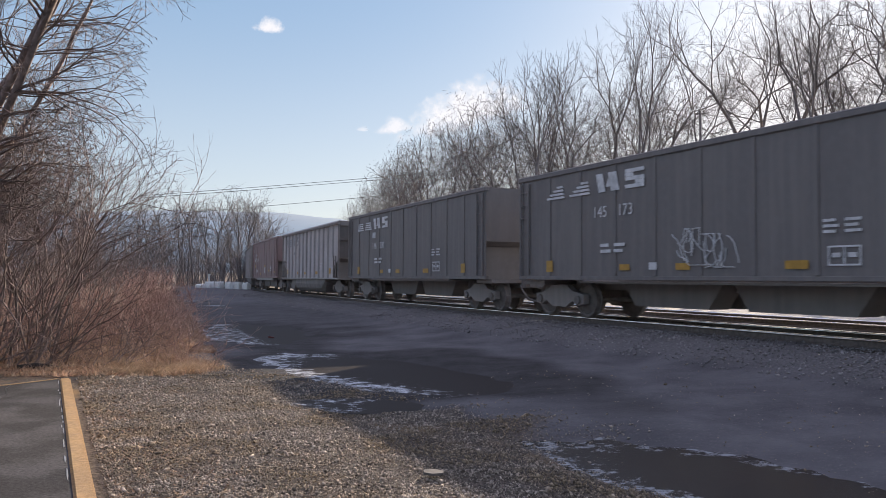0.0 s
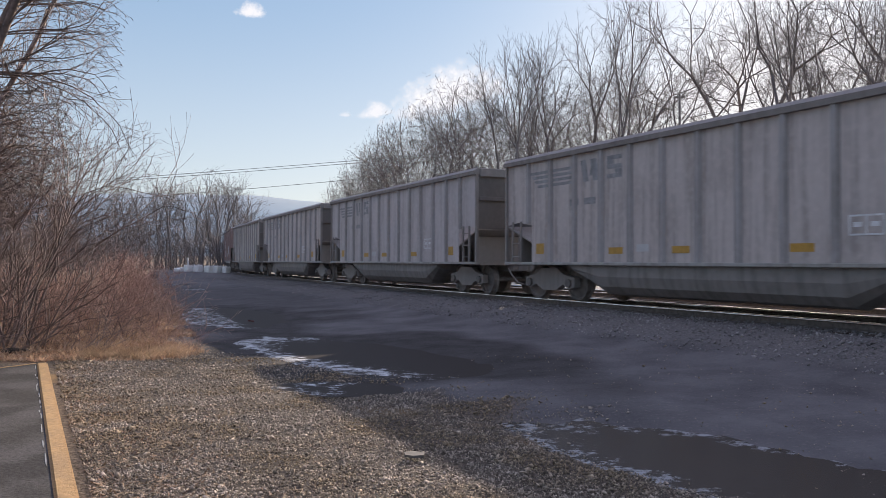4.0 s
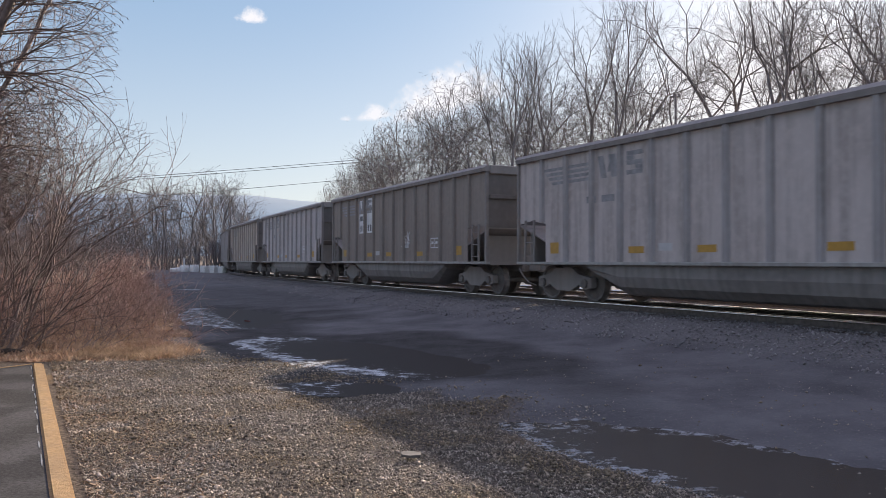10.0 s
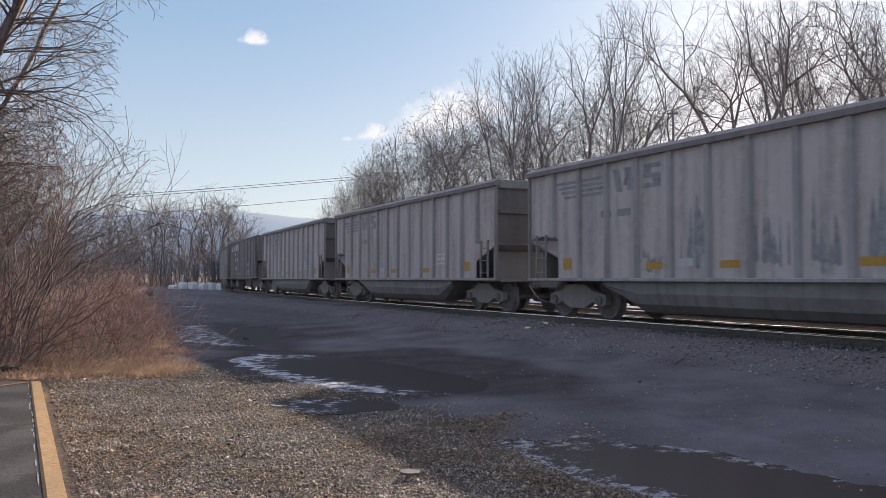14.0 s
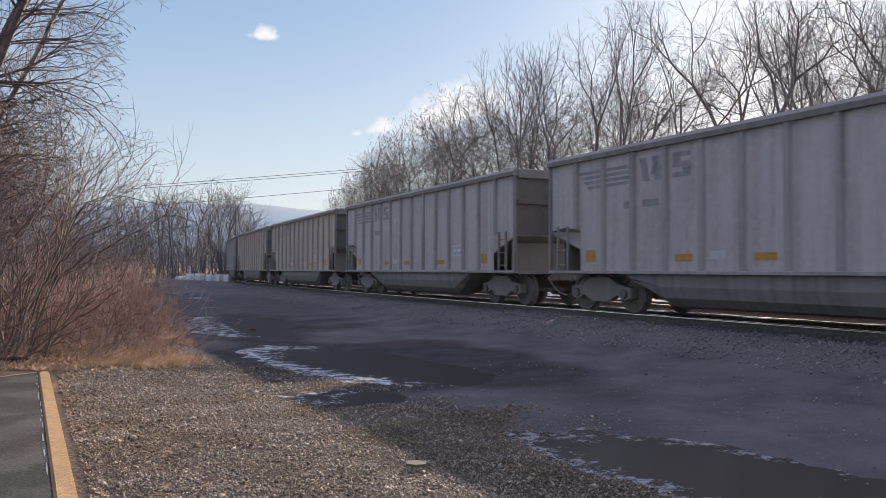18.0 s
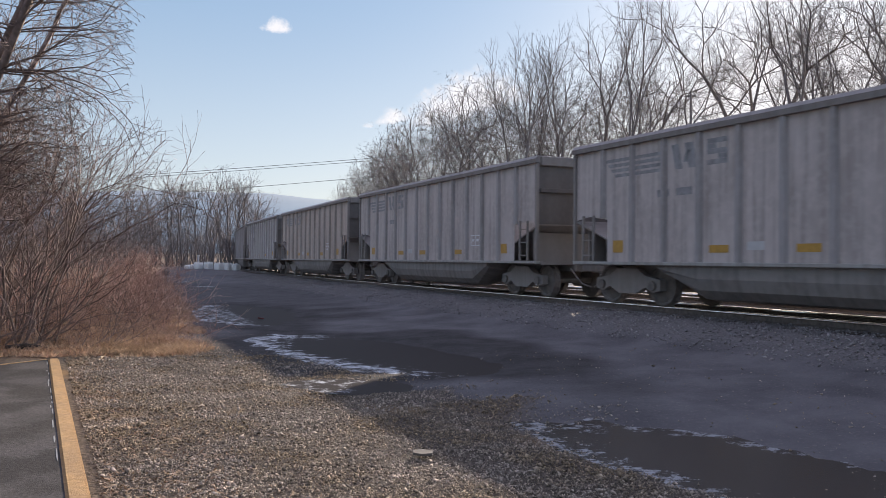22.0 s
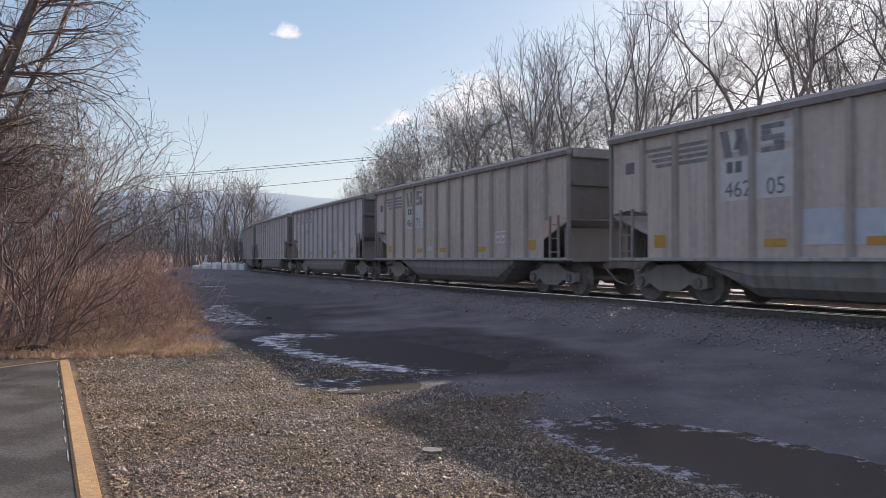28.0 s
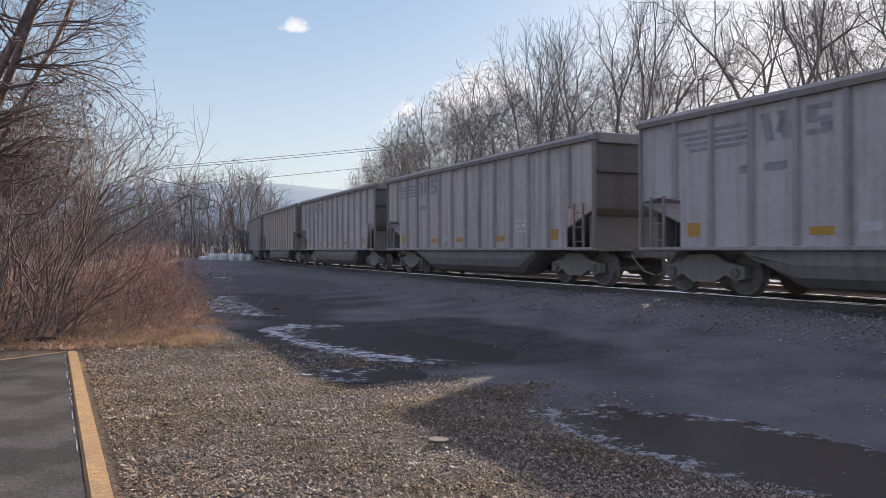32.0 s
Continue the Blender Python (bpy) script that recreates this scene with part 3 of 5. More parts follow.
def gondola(label, skin, rib, group="train cars"):
    """Open coal gondola: walls with lower end cut-outs, ribs, top chord, sloped ends and rounded tubs below."""
    car = thing("coal_gondola", Matrix.Identity(4), label, "freight car", group)
    cut = 1.25
    wall = [(-END + cut, H_SILL), (-END + cut, 1.98), (-END + 0.6, 2.08), (-END, 2.0), (-END, H_TOP - 0.12), (END, H_TOP - 0.12), (END, 2.0), (END - 0.6, 2.08), (END - cut, 1.98), (END - cut, H_SILL)]
    for sx in (-1, 1):
        part("side_wall", prism(wall, "x", *sorted((sx * (SKIN - 0.01), sx * SKIN))), skin, car)
        part("side_sill", box(*sorted((sx * (SKIN - 0.08), sx * (HALF - 0.005))), -END, END, H_SILL - 0.075, H_SILL, 0.01), P_SILLSTRIP if sx < 0 else P_UNDER, car)
        top = [(sx * (SKIN - 0.05), H_TOP - 0.2), (sx * (HALF + 0.01), H_TOP - 0.2), (sx * (HALF + 0.03), H_TOP - 0.095), (sx * (SKIN), H_TOP), (sx * (SKIN - 0.05), H_TOP - 0.02)]
        part("top_chord", prism(top, "y", -END - 0.03, END + 0.03), P_CHORD, car)
        outline = None
        for i in range(13):
            y = (i - 6) * 1.02
            lo = H_SILL if abs(y) < END - cut else 2.03
            w = 0.085
            o = [(sx * SKIN, y - w), (sx * (HALF - 0.015), y - w * 0.6), (sx * (HALF - 0.015), y + w * 0.6), (sx * SKIN, y + w)]
            part("rib", prism(o, "z", lo, H_TOP - 0.2), rib, car)
    for sy in (-1, 1):
        a, b = sorted((sy * (END - 0.02), sy * END))
        part("end_wall", box(-SKIN + 0.011, SKIN - 0.011, a, b, 2.0, H_TOP - 0.1), P_END_SHADE, car, "end wall with its shade put into darker paint")
        part("end_chord", box(-SKIN + 0.05, SKIN - 0.05, *sorted((sy * (END + 0.002), sy * (END + 0.09))), H_TOP - 0.28, H_TOP - 0.02, 0.02), P_CHORD, car)
        part("end_rail", box(-SKIN + 0.05, SKIN - 0.05, *sorted((sy * (END + 0.002), sy * (END + 0.07))), 2.85, 2.97, 0.01), P_END_SHADE, car)
        slope = [(sy * (END - 0.02), 2.0), (sy * (END - 2.6), 1.02), (sy * (END - 2.6), 0.98), (sy * (END - 0.02), 1.96)]
        part("slope_sheet", prism(slope, "x", -SKIN + 0.012, SKIN - 0.012), P_UNDER, car)
        part("end_platform", box(-SKIN + 0.1, SKIN - 0.1, *sorted((sy * (END - 1.2), sy * (END - 0.01))), 0.9, 0.985), P_UNDER, car)
        for sx in (-1, 1):
            part("corner_post", box(*sorted((sx * (SKIN - 0.03), sx * (HALF - 0.03))), *sorted((sy * (END - 0.06), sy * (END + 0.01))), H_SILL + 0.001, H_TOP - 0.21), P_CHORD, car)
        # added panel, no real car part: stops sun passing through the open end
        part("end_bulkhead", box(-SKIN + 0.12, SKIN - 0.12, *sorted((sy * (END - 0.42), sy * (END - 0.38))), 0.987, 1.78), P_UNDER, car)
        ladder(car, sy * (END - 0.62), 1.0, 2.1)
        part("brake_lever_post", box(-0.9, -0.84, *sorted((sy * (END - 0.5), sy * (END - 0.44))), 0.99, 1.75), P_CHORD, car)
    part("floor", box(-SKIN + 0.02, SKIN - 0.02, -END + 2.5, END - 2.5, 0.985, 1.03), P_UNDER, car)
    for sx in (-1, 1):
        prof = [(sx * 1.46, 0.92), (sx * 1.46, 0.66), (sx * 1.38, 0.43), (sx * 1.18, 0.26), (sx * 0.85, 0.20), (sx * 0.52, 0.27), (sx * 0.36, 0.6), (sx * 0.36, 0.92)]
        bm = bmesh.new()
        lo = [bm.verts.new((x, -3.2, z)) for x, z in prof]
        hi = [bm.verts.new((x, 3.2, z)) for x, z in prof]
        lo2 = [bm.verts.new((x, -4.3, 0.92 - (0.92 - z) * 0.25)) for x, z in prof]
        hi2 = [bm.verts.new((x, 4.3, 0.92 - (0.92 - z) * 0.25)) for x, z in prof]
        for A, B in ((lo2, lo), (lo, hi), (hi, hi2)):
            for i in range(len(prof) - 1):
                bm.faces.new((A[i], A[i + 1], B[i + 1], B[i]))
        bm.faces.new(lo2)
        bm.faces.new(hi2[::-1])
        bmesh.ops.recalc_face_normals(bm, faces=bm.faces)
        part("tub", bm, P_TUB, car, "rounded tub bottom")
    running_gear(car)
    return car


def hopper(label, skin, strip, group="train cars"):
    """Older hopper: plain sheet sides, slim posts, sloping ends and four chutes under the floor."""
    car = thing("coal_hopper", Matrix.Identity(4), label, "freight car", group)
    e = 7.08
    for sx in (-1, 1):
        wall = [(-e, 1.08), (-e, H_TOP - 0.05), (e, H_TOP - 0.05), (e, 1.08)]
        part("side_wall", prism(wall, "x", *sorted((sx * (HALF - 0.05), sx * (HALF - 0.04)))), skin, car)
        part("side_sill", box(*sorted((sx * (HALF - 0.14), sx * (HALF - 0.03))), -e, e, 0.98, 1.08, 0.01), skin, car)
        part("top_chord", box(*sorted((sx * (HALF - 0.14), sx * (HALF + 0.0))), -e - 0.02, e + 0.02, H_TOP - 0.14, H_TOP, 0.02), skin, car)
        for i in range(11):
            y = (i - 5) * 1.38
            part("post", box(*sorted((sx * (HALF - 0.039), sx * (HALF - 0.012))), y - 0.05, y + 0.05, 1.081, H_TOP - 0.141, 0.006), skin, car)
        if strip:
            part("sill_strip", box(*sorted((sx * (HALF - 0.16), sx * (HALF - 0.06))), -4.6, 4.6, 0.80, 0.978), P_SILLSTRIP, car, "pale strip below the sill")
    for sy in (-1, 1):
        part("end_wall", box(-HALF + 0.06, HALF - 0.06, *sorted((sy * (e - 0.03), sy * (e - 0.01))), 2.15, H_TOP - 0.02), skin, car)
        slope = [(sy * (e - 0.03), 2.2), (sy * (e - 2.9), 0.95), (sy * (e - 2.9), 0.9), (sy * (e - 0.03), 2.15)]
        part("slope_sheet", prism(slope, "x", -HALF + 0.06, HALF - 0.06), P_UNDER, car)
        # added here too, only to keep sunlight out of the hopper's end
        part("end_bulkhead", box(-HALF + 0.12, HALF - 0.12, *sorted((sy * (e - 0.34), sy * (e - 0.3))), 0.977, 2.0), P_UNDER, car)
        ladder(car, sy * (e - 0.35), 1.1, H_TOP - 0.2, -HALF - 0.005, skin)
        part("end_platform", box(-1.35, 1.35, *sorted((sy * (e - 1.0), sy * (e + 0.06))), 0.86, 0.975), P_UNDER, car)
    part("floor", box(-HALF + 0.15, HALF - 0.15, -e + 2.7, e - 2.7, 0.9, 0.95), P_UNDER, car)
    for y in (-1.75, 1.75):
        for sx in (-1, 1):
            low, out, foot = (1.55, 1.68, 0.34) if strip else (1.2, 1.6, 0.36)
            o = [(y - out, 0.9), (y - low, foot), (y + low, foot), (y + out, 0.9)]
            part("chute", prism(o, "x", *sorted((sx * 0.2, sx * (1.05 if strip else 0.8)))), P_CHUTE, car, "discharge chute darkened for the shaded recess")
    running_gear(car)
    return car


# markings stand a few millimetres proud of the side that faces the lane
def mark(name, car, y0, y1, z0, z1, mat, slant=0.0, x=None, label=""):
    x = car["skin"] if x is None else x
    o = [(y0, z0), (y1, z0), (y1 - slant, z1), (y0 - slant, z1)]
    return part(name, prism(o, "x", x - 0.006, x - 0.002), mat, car, label)


def words(car, text, y, z, size, mat, name="lettering"):
    """Text that reads from the far end of the car to its near end; y, z: its lower left corner."""
    cu = bpy.data.curves.new("letters", "FONT")
    cu.body, cu.size, cu.extrude = text, size, 0.002
    ob = bpy.data.objects.new("letters", cu)
    me = bpy.data.meshes.new_from_object(ob)
    bpy.data.objects.remove(ob)
    bpy.data.curves.remove(cu)
    me.name = name
    me.transform(Matrix(((0, 0, -1, car["skin"] - 0.005), (-1, 0, 0, y), (0, 1, 0, z), (0, 0, 0, 1))))
    me.materials.clear()
    me.materials.append(mat)
    out = new(name, me)
    out.parent = car
    return out


def emblem(car, y, z, h, mat, style):
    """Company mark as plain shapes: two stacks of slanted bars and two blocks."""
    for dx, w in (((0.0, 0.8), (1.05, 0.85)) if style < 2 else ((0.0, 1.98),)):
        for i in range(4):
            z0 = z + i * h / 4
            shrink = (0.16 * i, 0.03 * i, 0.12 * (3 - i))[style]
            mark("emblem_bar", car, y - dx - w + 0.02 * i, y - dx - shrink, z0, z0 + h / 4 * 0.62, mat, -0.05)
    y2, y3, g, k = (y - 2.25, y - 3.25, h * 1.25, 1.0) if style < 2 else (y - 2.3, y - 3.2, h * 1.1, 0.8)
    mark("emblem_block", car, y2 - 0.26 * k, y2, z, z + g, mat, -0.12)
    mark("emblem_block", car, y2 - 0.46 * k, y2 - 0.27 * k, z + g * 0.25, z + g * 0.75, mat, 0.1)
    mark("emblem_block", car, y2 - 0.78 * k, y2 - 0.47 * k, z, z + g, mat, -0.12)
    for i, (a, b) in enumerate(((0.0, 0.66), (0.0, 0.3), (0.0, 0.66), (0.36, 0.66), (0.0, 0.66))[::-1]):
        mark("emblem_block", car, y3 - b * k, y3 - a * k, z + g * i * 0.2, z + g * (i * 0.2 + 0.2) - 0.004, mat, -0.02)


def round_emblem(car, y, z, mat):
    bm = bmesh.new()
    n = 14
    o = [(y - 0.32 * math.cos(math.pi * i / n), z + 0.32 * math.sin(math.pi * i / n)) for i in range(n + 1)]
    o += [(y - 0.19 * math.cos(math.pi * i / n), z + 0.19 * math.sin(math.pi * i / n)) for i in range(n, -1, -1)]
    add_prism(bm, o, "x", car["skin"] - 0.006, car["skin"] - 0.002)
    part("emblem_arch", bm, mat, car)
    for i in range(3):
        mark("emblem_bar", car, y - 0.05, y + 0.34, z - 0.14 - i * 0.14, z - 0.05 - i * 0.14, mat)


def stencils(car, y, z, rows, mat, w=0.5, size=0.07):
    """Small lettering too fine to read: plain bars."""
    for i in range(rows):
        for j in range(2):
            mark("stencil_bar", car, y - j * (w + 0.12) - w * (0.8 + 0.2 * ((i + j) % 2)), y - j * (w + 0.12), z - i * size * 1.9, z - i * size * 1.9 + size, mat)


def reflectors(car, spots):
    for y, z, w, h in spots:
        mark("reflector", car, y - w / 2, y + w / 2, z - h / 2, z + h / 2, M_YELLOW)


def placard(car, y, z, mat):
    """Outlined consolidated stencil box."""
    w, h, t = 0.62, 0.34, 0.03
    for a in ((y - w / 2, y + w / 2, z, z + t), (y - w / 2, y + w / 2, z + h - t, z + h), (y - w / 2, y - w / 2 + t, z + t, z + h - t), (y + w / 2 - t, y + w / 2, z + t, z + h - t), (y - t / 2, y + t / 2, z + t, z + h - t)):
        mark("stencil_frame", car, *a, mat)
    for dy in (-0.15, 0.15):
        mark("stencil_bar", car, y + dy - 0.08, y + dy + 0.08, z + 0.14, z + 0.22, mat)


def scrawl(car, y, z, size, seed, mat=None):
    """Looping spray-paint strokes without letters."""
    rng = random.Random(seed)
    x = car["skin"] - 0.008
    for s in range(14):
        p = Vector((x, y - rng.uniform(0, size), z + rng.uniform(0, size * 0.5)))
        a, pts = rng.choice((1.3, 1.7, 4.5, 4.9, 0.2)), []
        for i in range(8):
            pts.append(p.copy())
            a += rng.uniform(-0.6, 0.6)
            p = p + Vector((0, math.cos(a) * size * 0.08, math.sin(a) * size * 0.13))
            p.z = min(max(p.z, z), z + size * 0.8)
        ob = new("spray_stroke", tube_mesh("spray_stroke", pts, 0.012, mat or M_LETTER, 4))
        ob.parent = car


def drips(car, y0, y1, z0, z1, seed):
    """Dark upright smears of uneven height that taper upwards."""
    rng = random.Random(seed)
    x = car["skin"]
    for i in range(9):
        y, w = rng.uniform(y0, y1), rng.uniform(0.03, 0.10)
        lo, hi = z0 + rng.uniform(0, 0.35), z1 - rng.uniform(0, 0.7) * (z1 - z0)
        o = [(y - w, lo + 0.05), (y, lo), (y + w, lo + 0.08), (y + w * 0.6, (lo + hi) / 2), (y + w * 0.15, hi), (y - w * 0.3, hi - 0.1), (y - w * 0.7, (lo + hi) / 2)]
        part("dark_smear", prism(o, "x", x - 0.0055 + 0.0004 * i, x - 0.001), M_FADED, car)


def blot(car, y0, y1, z0, z1, mat, name="paint_patch"):
    mark(name, car, y0, y1, z0, z1, mat, x=car["skin"] + 0.0005)


GON_REFL = [(5.6, 1.35, 0.36, 0.28), (2.55, 1.27, 0.5, 0.15), (0.5, 1.27, 0.5, 0.15), (-2.4, 1.27, 0.5, 0.15), (-5.4, 1.35, 0.36, 0.28)]
HOP_REFL = [(5.5, 1.34, 0.3, 0.3), (2.4, 1.28, 0.36, 0.14), (0.5, 1.28, 0.42, 0.14), (-2.35, 1.28, 0.5, 0.15), (-5.5, 1.34, 0.3, 0.3)]


def gray_car(kind):
    skin, rib, words_on, label = {
        "blue": (P_BLUE, P_RIB, M_FADED, "pale blue-gray ribbed steel coal gondola with faded black emblem"),
        "gray": (P_GRAY, P_RIB, M_FADED, "dusty gray ribbed steel coal gondola with shadow-toned ribs"),
        "tan": (P_TAN, P_RIB_TAN, M_FADED, "tan-gray weathered ribbed steel coal gondola with rust stains"),
        "dingy": (P_DINGY, P_RIB_DINGY, M_FADED, "dingy dark tan ribbed coal gondola with white number patches"),
        "patched": (P_BROWNED, P_RIB_TAN, M_HAZED, "tan-gray ribbed coal gondola with pale number patches")}[kind]
    car = gondola(label, skin, rib)
    car["skin"] = -SKIN
    emblem(car, 6.05, 2.95, 0.48, words_on, 2)
    reflectors(car, GON_REFL)
    mark("label_plate", car, 1.45, 1.85, 1.24, 1.4, M_PATCH)
    placard(car, -3.6, 1.45, M_LETTER)
    return car


def build_cars():
    protos = {}
    for kind in ("blue", "gray", "tan", "patched", "dingy"):
        protos[kind] = gray_car(kind)
    c = protos["blue"]
    stencils(c, 4.4, 2.4, 1, M_FADED, 0.5, 0.16)
    c = protos["gray"]
    stencils(c, 4.3, 2.4, 1, M_FADED, 0.45, 0.16)
    c = protos["patched"]
    for y0, y1, z0, z1 in ((3.12, 3.85, 2.1, 2.92), (2.1, 2.98, 2.1, 2.97), (3.1, 3.8, 3.05, 3.45), (2.1, 2.9, 3.1, 3.5)):
        blot(c, y0, y1, z0, z1, M_PATCH)
    mark("label_plate", c, 6.42, 6.72, 2.9, 3.16, M_NUMBER)
    for y0, y1 in ((3.54, 3.7), (3.32, 3.48)):
        mark("stencil_bar", c, y0, y1, 2.64, 2.86, M_NUMBER)
    c = protos["dingy"]
    for y0, y1, z0, z1 in ((3.1, 3.75, 2.15, 2.95), (2.1, 2.85, 2.15, 3.05), (2.95, 3.7, 3.15, 3.5), (2.1, 2.75, 3.2, 3.55)):
        blot(c, y0, y1, z0, z1, M_WHITE)
    for y0, y1 in ((3.62, 3.7), (3.4, 3.52), (3.2, 3.3), (2.6, 2.75), (2.35, 2.5)):
        mark("stencil_bar", c, y0, y1, 2.22, 2.48, M_NUMBER)
    mark("stencil_bar", c, 3.35, 3.68, 2.66, 2.86, M_NUMBER)
    scrawl(c, -0.9, 1.5, 0.7, 33)
    for name, digits, gra in (("black", "145 173", True), ("black_second", "146 500", False), ("black_third", "147 699", False)):
        c = hopper("black steel coal hopper with white emblem and number" + (" and spray paint" if gra else ""), P_BLACK, False)
        c["skin"] = -HALF + 0.012
        emblem(c, 5.6, 3.1, 0.36, M_LETTER, 0 if gra else 1)
        words(c, digits[:3], 3.6, 2.5 if gra else 2.25, 0.38, M_LETTER, "car_number")
        words(c, digits[4:], 2.65, 2.5 if gra else 2.25, 0.38, M_LETTER, "car_number")
        mark("stencil_bar", c, 3.42, 3.58, 2.72, 2.95, M_LETTER) if not gra else None
        mark("stencil_bar", c, 3.2, 3.36, 2.72, 2.95, M_LETTER) if not gra else None
        stencils(c, 3.3, 1.78, 2, M_LETTER, 0.4, 0.075)
        reflectors(c, HOP_REFL)
        mark("label_plate", c, 1.3, 1.55, 1.22, 1.38, M_LETTER)
        stencils(c, -2.9, 2.0, 3, M_LETTER, 0.3, 0.05)
        placard(c, -3.3, 1.25, M_LETTER)
        if gra:
            scrawl(c, 0.75, 1.3, 0.95, 5)
            scrawl(c, -0.2, 1.25, 0.85, 8)
        protos[name] = c
    for name, digits, gra in (("brown", "507821", False), ("brown_second", "507559", True)):
        c = hopper("faded red-brown coal hopper with white number and pale sill strip" + (", spray-painted" if gra else ""), P_BROWN, True)
        c["skin"] = -HALF + 0.012
        round_emblem(c, 6.55, 3.05, M_LETTER)
        mark("stencil_bar", c, 4.42, 4.62, 2.70, 2.92, M_LETTER)
        mark("stencil_bar", c, 4.16, 4.36, 2.70, 2.92, M_LETTER)
        words(c, digits[:2], 5.55, 2.25, 0.46, M_LETTER, "car_number")
        words(c, digits[2:4], 4.65, 2.25, 0.46, M_LETTER, "car_number")
        words(c, digits[4:], 3.8, 2.25, 0.46, M_LETTER, "car_number")
        stencils(c, 4.6, 1.55, 2, M_LETTER, 0.35, 0.07)
        reflectors(c, [(5.35, 1.9, 0.32, 0.25), (2.05, 1.28, 0.5, 0.14), (-0.55, 1.87, 0.5, 0.13), (-2.85, 1.5, 0.5, 0.14), (-5.6, 1.4, 0.4, 0.14)])
        blot(c, -0.85, -0.25, 1.35, 1.79, M_PATCH)
        placard(c, -3.9, 1.5, M_LETTER)
        if gra:
            scrawl(c, -2.35, 1.68, 0.85, 15)
            scrawl(c, 3.3, 1.45, 0.7, 21)
        protos[name] = c
    return protos


ROSTER = {k: "gray" for k in range(-4, 41)}
ROSTER.update({0: "black", 1: "black_second", 17: "black_third", 3: "brown", 8: "brown_second"})
ROSTER.update({k: "blue" for k in (2, 5, 12, 18, 19, 25, 26, 30, 31, 32, 36)})
ROSTER.update({k: "tan" for k in (13, 20, 21, 24, 27, 35, 38)})
ROSTER.update({k: "patched" for k in (28, 29)})
ROSTER[11] = "dingy"


def train():
    protos, used, cars = build_cars(), set(), {}
    for k, kind in ROSTER.items():
        if kind in used:
            cars[k] = copy_thing(protos[kind], Matrix.Identity(4))
        else:
            cars[k] = protos[kind]
            used.add(kind)
    c = cars[28]
    blot(c, 1.15, 1.95, 1.22, 1.85, M_BLUEPATCH)
    blot(c, 0.1, 0.95, 1.22, 1.8, M_BLUEPATCH)
    words(c, "462", 3.75, 2.17, 0.44, M_NUMBER, "car_number")
    words(c, "05", 2.75, 2.17, 0.44, M_NUMBER, "car_number")
    words(cars[29], "466", 3.8, 2.17, 0.44, M_NUMBER, "car_number")
    words(cars[29], "71", 2.9, 2.17, 0.44, M_NUMBER, "car_number")
    words(cars[25], "510251", 3.8, 2.25, 0.4, M_NUMBER, "car_number")
    c = cars[14]
    tagged(c, "gray ribbed coal gondola with dark graffiti smears")
    for y0, y1, z0, z1, seed in ((1.15, 1.95, 1.15, 2.7, 1), (-0.85, 0.05, 1.05, 2.3, 2), (-1.95, -1.2, 1.05, 2.6, 3), (-3.6, -2.3, 1.05, 2.7, 4), (2.2, 2.9, 1.1, 1.7, 5)):
        drips(c, y0, y1, z0, z1, seed)
    return cars

CARS = train()


# ---- bare trees and shrubs: limbs that fork again and again into fine twigs ----
def fork(rng, segs, p, d, r, length, least, decay=0.82, wander=0.12, up=0.03, open_deg=34, shoots=1.0, depth=0, tips=None):
    """One crooked limb; it throws side shoots and splits in two at its end, until the twigs are as thin as least."""
    n = 3 if r > least * 2.2 else 2
    r_end = r * 0.88
    for i in range(n):
        d = (d + Vector((rng.gauss(0, wander), rng.gauss(0, wander), rng.gauss(0, wander) * 0.7 + up))).normalized()
        q = p + d * (length / n)
        ra, rb = r + (r_end - r) * i / n, r + (r_end - r) * (i + 1) / n
        segs.append((p, q, ra, rb))
        p = q
        if depth > 0 and i < n - 1 and rng.random() < shoots / (n - 1) and r > least:
            side = d.orthogonal().normalized()
            side.rotate(Matrix.Rotation(rng.uniform(0, 6.283), 3, d))
            a = radians(open_deg * rng.uniform(1.1, 1.9))
            fork(rng, segs, p, (d * math.cos(a) + side * math.sin(a)).normalized(), max(rb * rng.uniform(0.32, 0.55), least * 0.8), length * rng.uniform(0.45, 0.85), least, decay, wander, up, open_deg, shoots, depth + 2, tips)
    if r_end <= least or depth > 13:
        if tips is not None:
            tips.append((p, d))
        return
    share = rng.uniform(0.5, 0.74)
    side = d.orthogonal().normalized()
    side.rotate(Matrix.Rotation(rng.uniform(0, 6.283), 3, d))
    for part_of, sign in ((share, 1), (1 - share, -1)):
        a = radians(open_deg * (1.25 - part_of) * rng.uniform(0.7, 1.35)) * sign
        nr = r_end * part_of ** 0.46
        fork(rng, segs, p, (d * math.cos(a) + side * math.sin(a)).normalized(), max(nr, least * 0.7), length * decay * rng.uniform(0.78, 1.12) * (0.8 + 0.3 * part_of) * (0.9 if nr < least * 1.7 else 1.0), least, decay, wander, up, open_deg, shoots, depth + 1, tips)


def to_height(segs, height, radius=None):
    """Stretch limbs so that nearly all of them stay below that height and within that distance of the bole."""
    k = height / float(np.percentile([q[1].z for q in segs], 99.5))
    w = radius / float(np.percentile([math.hypot(q[1].x, q[1].y) for q in segs], 97)) if radius else k
    return [(Vector((a.x * w, a.y * w, a.z * k)), Vector((b.x * w, b.y * w, b.z * k)), ra, rb) for a, b, ra, rb in segs]


